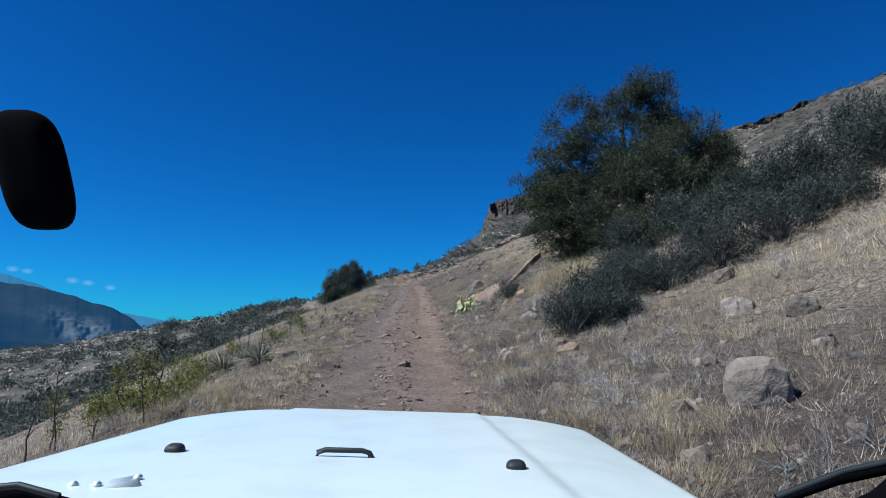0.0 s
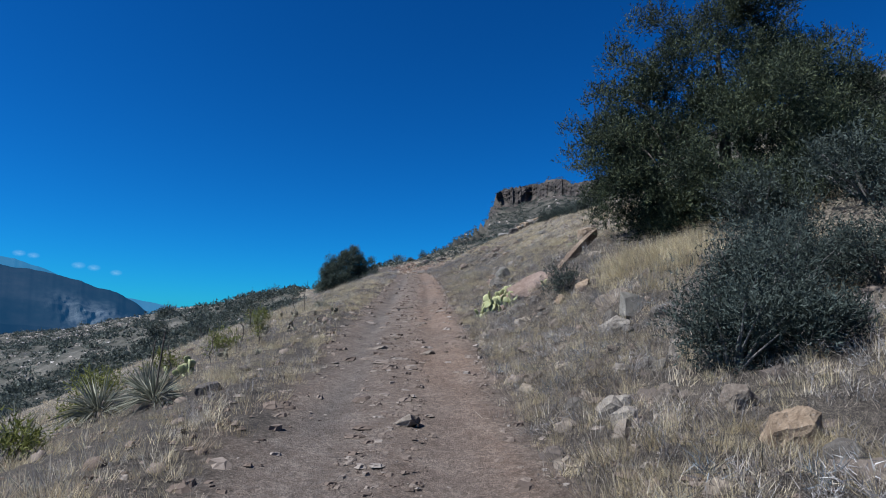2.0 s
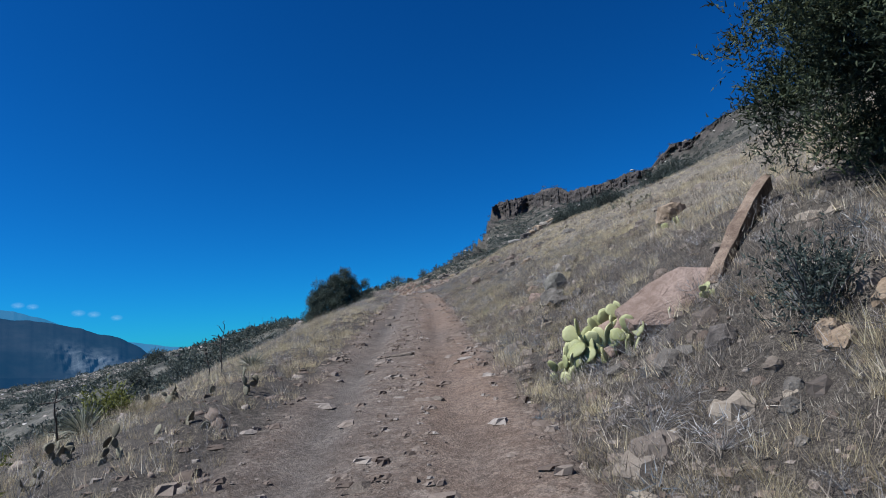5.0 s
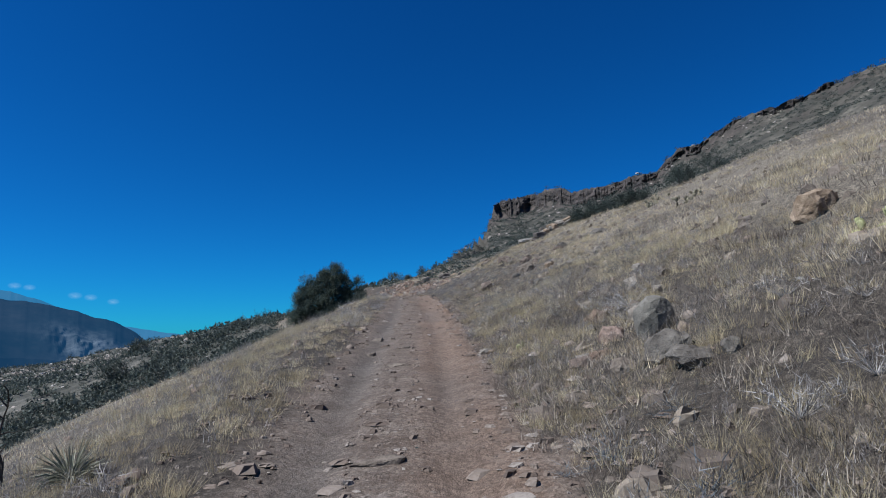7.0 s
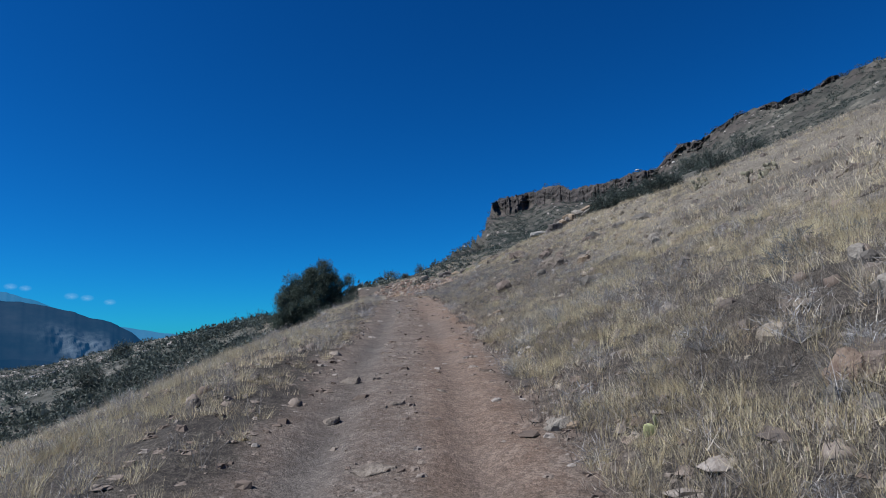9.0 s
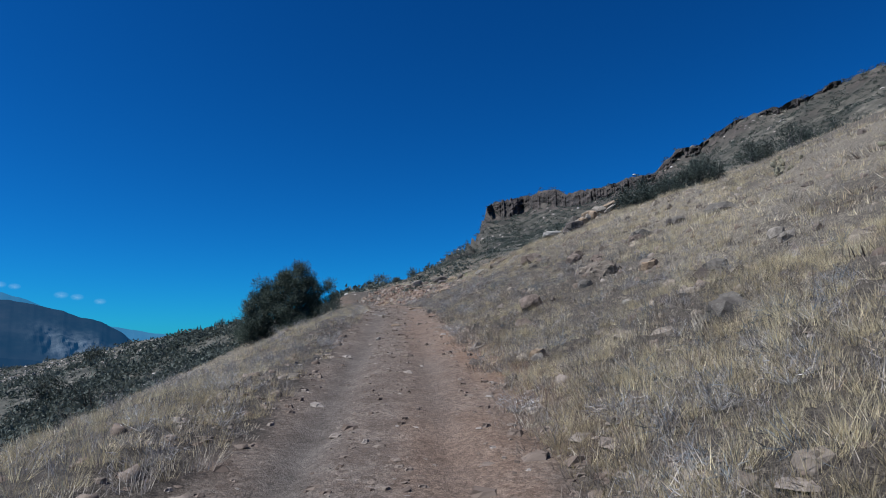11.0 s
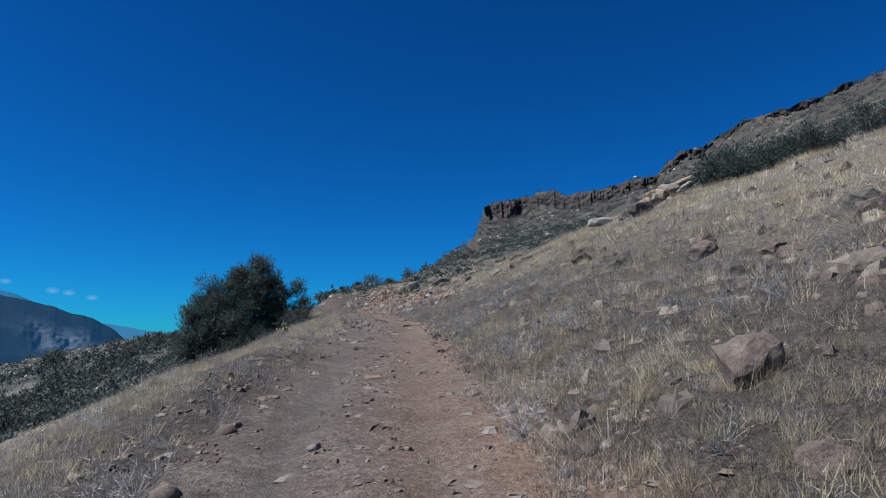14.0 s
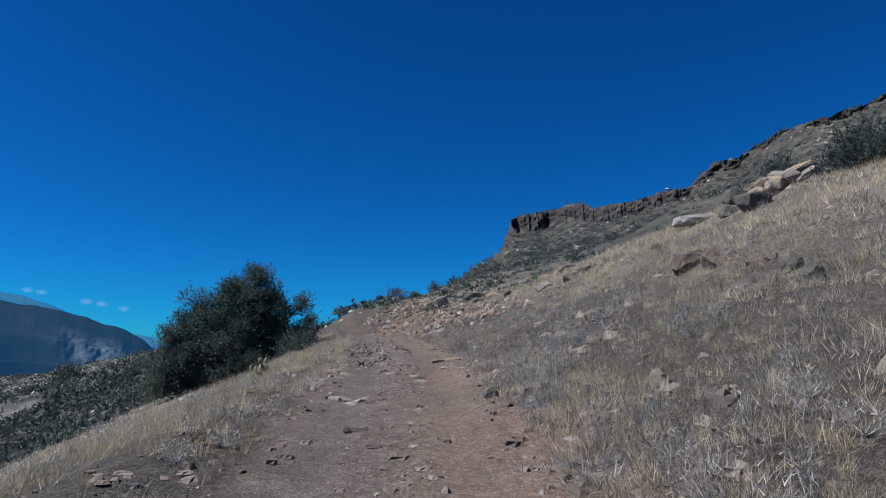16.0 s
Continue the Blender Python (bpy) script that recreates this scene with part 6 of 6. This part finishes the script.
COBBLES = [cobble(640 + k, 0.75 + 0.08 * k) for k in range(7)]
PEBBLES = [pebble(600 + k, 0.4 + 0.08 * k) for k in range(7)]
FLAT_STONES = [pebble(650 + k, 0.26 + 0.05 * k) for k in range(6)]
at, rng = strewn(8000, -2.6, 2.4, 2.5, 80, 61, lambda x, y, d: 0.08 + 0.92 * np.clip(0.9 - 1.2 * wheel_ruts(d, 0.32) + 0.4 * lumps(x, y, 1.5, 99), 0, 1))
scatter(PEBBLES, at, 0.018 + 0.13 * rng.random(len(at)) ** 3.6 + 0.022 * rng.random(len(at)), STONES, "gravel", "loose brown stones and gravel on the dirt track", "gravel", 0.0, 62)
at, rng = strewn(4400, -8, 12, 2, 92, 63, lambda x, y, d: ramp(np.abs(d), 1.2, 1.6) * (0.35 + 0.65 * patches(x, y, 3.0, 101, -0.3, 0.6)))
scatter(COBBLES, at, 0.05 + 0.26 * rng.random(len(at)) ** 3, STONES, "scattered_stones", "scattered weathered stones between tufts of grass", "stones", 0.0, 64, 0.14, True)
at, rng = strewn(4000, 1.2, 7, 2, 92, 207, lambda x, y, d: verge(d) * near_more(d, 4) * (0.15 + 0.85 * patches(x, y, 1.8, 209, -0.1, 0.4)))
scatter(COBBLES, at, 0.08 + 0.4 * rng.random(len(at)) ** 2.2, BANK_STONE, "bank_stones", "brown and grey stones lying on the bank", "stones", 0.0, 208, 0.16)
at, rng = strewn(1900, 4.5, 17, 24, 84, 223, lambda x, y, d: near_more(d, 9) * (0.15 + 0.85 * patches(x, y, 4.0, 225, -0.1, 0.4)))
scatter(COBBLES, at, 0.12 + 0.5 * rng.random(len(at)) ** 2.2, BANK_STONE, "slope_stones", "brown half-buried stones over the grassy slope", "stones", 0.0, 224, 0.2)
at, rng = strewn(4600, -1.9, 2.2, 3, 82, 69, lambda x, y, d: (1 - 0.85 * wheel_ruts(d, 0.32)) * (0.25 + 0.75 * patches(x, y, 3.5, 103, -0.2, 0.5)))
scatter(FLAT_STONES, at, 0.06 + 0.3 * rng.random(len(at)) ** 3.0, STONES, "embedded_stones", "flat broken stones set in the dirt track", "stones", 0.0, 70)
at, rng = strewn(7000, -0.75, 0.1, 2.5, 76, 161, lambda x, y, d: 0.15 + 0.85 * patches(x, y, 2.2, 163, -0.4, 0.5))
scatter(FLAT_STONES + PEBBLES[:4], at, 0.025 + 0.13 * rng.random(len(at)) ** 3.0, STONES, "stony_ridge", "broken stones along the ridge between the ruts", "stones", 0.0, 162, 0.06)
at, rng = strewn(9000, -2.7, 2.0, 2.5, 80, 165, lambda x, y, d: ramp(outside(d, y), -0.25, 0.05) * (0.2 + 0.8 * patches(x, y, 1.8, 167, -0.3, 0.5)))
scatter(FLAT_STONES + PEBBLES[3:], at, 0.035 + 0.19 * rng.random(len(at)) ** 2.2, STONES, "edge_rubble", "brown rubble pushed to the edges of the track", "stones", 0.0, 166)
at, rng = strewn(9000, -5, 8, 2, 90, 169, lambda x, y, d: ramp(np.abs(d), 1.3, 1.7) * near_more(d, 5) * (0.3 + 0.7 * patches(x, y, 1.6, 175, -0.4, 0.4)))
scatter(PEBBLES, at, 0.025 + 0.085 * rng.random(len(at)) ** 2.2, STONES, "slope_gravel", "small brown stones strewn between the grass", "gravel", 0.0, 170)
at, rng = strewn(420, -1.9, -0.6, 64, 74, 65, lambda x, y, d: 0.8 + 0 * d)
scatter(PEBBLES, at, 0.08 + 0.22 * rng.random(len(at)) ** 2, STONES, "rubble", "heap of broken stones at the edge of the track", "stones", 0.0, 66)
LEDGE_STONE = stone_material("ledge_stone", (0.0, (0.082, 0.054, 0.041)), (0.4, (0.213, 0.135, 0.1)), (0.75, (0.295, 0.217, 0.168)), (1.0, (0.426, 0.369, 0.312)))
at, rng = strewn(1500, 1.4, 6.5, 74, 102, 67, lambda x, y, d: 0.8 + 0 * d)
scatter(COBBLES + PEBBLES[3:], at, 0.1 + 0.42 * rng.random(len(at)) ** 2, LEDGE_STONE, "ledge_rubble", "reddish broken stones along the ledge at the rise", "stones", 0.0, 68)


def far_places(n, az0, az1, r0, r1, seed, keep):
    rng = np.random.default_rng(seed)
    az, r = np.radians(rng.uniform(az0, az1, n)), np.sqrt(rng.uniform(r0**2, r1**2, n))
    x, y = HUB[0] + r * np.sin(az), HUB[1] + r * np.cos(az)
    limit = np.interp(np.degrees(az), SKY_R_AZ, SKY_R) * 1.02
    ok = (rng.random(n) < keep(x, y)) & (r < limit)
    return np.stack([x, y], -1)[ok], r[ok], rng


def bushlet(n, leaf, seed):
    """A small rounded bush seen from afar, of loose pointed sprays."""
    rng = np.random.default_rng(seed)
    v = one(rng.normal(size=(n, 3)) * [1, 1, 0.7])
    foot = v * rng.random((n, 1)) ** 0.4 * [0.48, 0.48, 0.42]
    foot[:, 2] = np.abs(foot[:, 2])
    return blades(foot, one(v + rng.normal(size=(n, 3)) * 0.7 + [0, 0, 0.4]), leaf * rng.uniform(0.6, 1.3, n), leaf * 0.75, rng)


SCRUBS = [bushlet(62, 0.155, 620 + k) for k in range(6)]
FAR_SCRUBS = [bushlet(36, 0.17, 630 + k) for k in range(5)]
at, rng = strewn(700, -6, 24, 84, 150, 153, lambda x, y, d: ramp(np.abs(d), 2.2, 4.0))
scatter(SCRUBS, at, 0.3 + 0.8 * rng.random(len(at)) ** 2, SCRUB, "rise_scrub", "low grey-green scrub beyond the rise", "scrub", 0.1, 154)
at, r, rng = far_places(4000, -52, -5, 28, 95, 71, lambda x, y: ramp(-across(x, y), 10, 12.5) * (0.75 + 0.3 * patches(x, y, 9, 111, -0.5, 0.4)))
scatter(SCRUBS, at, (0.7 + 2.0 * rng.random(len(at)) ** 2) * np.clip(r / 90, 0.6, 1.1), SCRUB, "valley_scrub", "dark green scrub covering the slope below the track", "scrub", 0.1, 72)
at, r, rng = far_places(3600, -52, -5, 85, 260, 173, lambda x, y: 0.7 + 0.3 * patches(x, y, 12, 213, -0.5, 0.4))
scatter(FAR_SCRUBS, at, 1.0 + 2.6 * rng.random(len(at)) ** 2, SCRUB, "mid_scrub", "grey-green scrub on the long slope below the track", "scrub", 0.1, 174)
at, r, rng = far_places(3800, -52, -5, 240, 570, 171, lambda x, y: 0.65 + 0.35 * patches(x, y, 14, 211, -0.5, 0.4))
scatter(FAR_SCRUBS, at, (1.5 + 4.0 * rng.random(len(at)) ** 2) * np.clip(r / 260, 0.75, 1.25), SCRUB, "far_scrub", "grey-green scrub over the far side of the valley", "scrub", 0.1, 172)
at, r, rng = far_places(11000, -50, -5, 40, 570, 73, lambda x, y: 0.4 + 0.6 * patches(x, y, 16, 121, -0.2, 0.5))
scatter(PEBBLES, at, rng.uniform(0.4, 1.6, len(at)) * np.clip(r / 150, 0.3, 1.8), OUTCROP, "valley_rocks", "pale rock outcrops among the scrub below", "rocks", 0.0, 74)


def bands(x, y):
    """Bare pale strips between the scrub, running along the hillside."""
    east, north = x - HUB[0], y - HUB[1]
    return ramp(lumps(np.hypot(east, north) * 0.5, np.degrees(np.arctan2(east, north)) * 1.2, 14.0, 133) + 0.5 * lumps(x, y, 18, 134), -0.25, 0.15)


at, r, rng = far_places(9500, -5, 50, 85, 640, 75, lambda x, y: np.maximum(0.35 + 0.65 * bands(x, y), 1 - ramp(np.degrees(np.arctan2(x - HUB[0], y - HUB[1])), 20, 26)) * ramp(across(x, y), 5, 14))
scatter(FAR_SCRUBS, at, rng.uniform(1.2, 3.2, len(at)) * np.clip(r / 260, 0.6, 1.5), SCRUB, "ridge_scrub", "dark scrub over the upper hillside and mesa", "scrub", 0.1, 76)
at, r, rng = far_places(10500, -2, 50, 80, 400, 177, lambda x, y: (0.5 + 0.5 * bands(x, y)) * ramp(across(x, y), 6, 13))
scatter(FAR_SCRUBS, at, 0.7 + 1.9 * rng.random(len(at)) ** 2, SCRUB, "upper_scrub", "grey-green scrub over the hillside behind the brow", "scrub", 0.1, 178)
at, r, rng = far_places(2600, -3, 50, 85, 640, 77, lambda x, y: 0.2 + 0.8 * patches(x, y, 30, 141, 0.0, 0.6))
scatter(PEBBLES, at, rng.uniform(0.6, 2.6, len(at)) * np.clip(r / 300, 0.6, 1.4), OUTCROP, "ridge_rocks", "pale rocks over the upper hillside", "rocks", 0.0, 78)
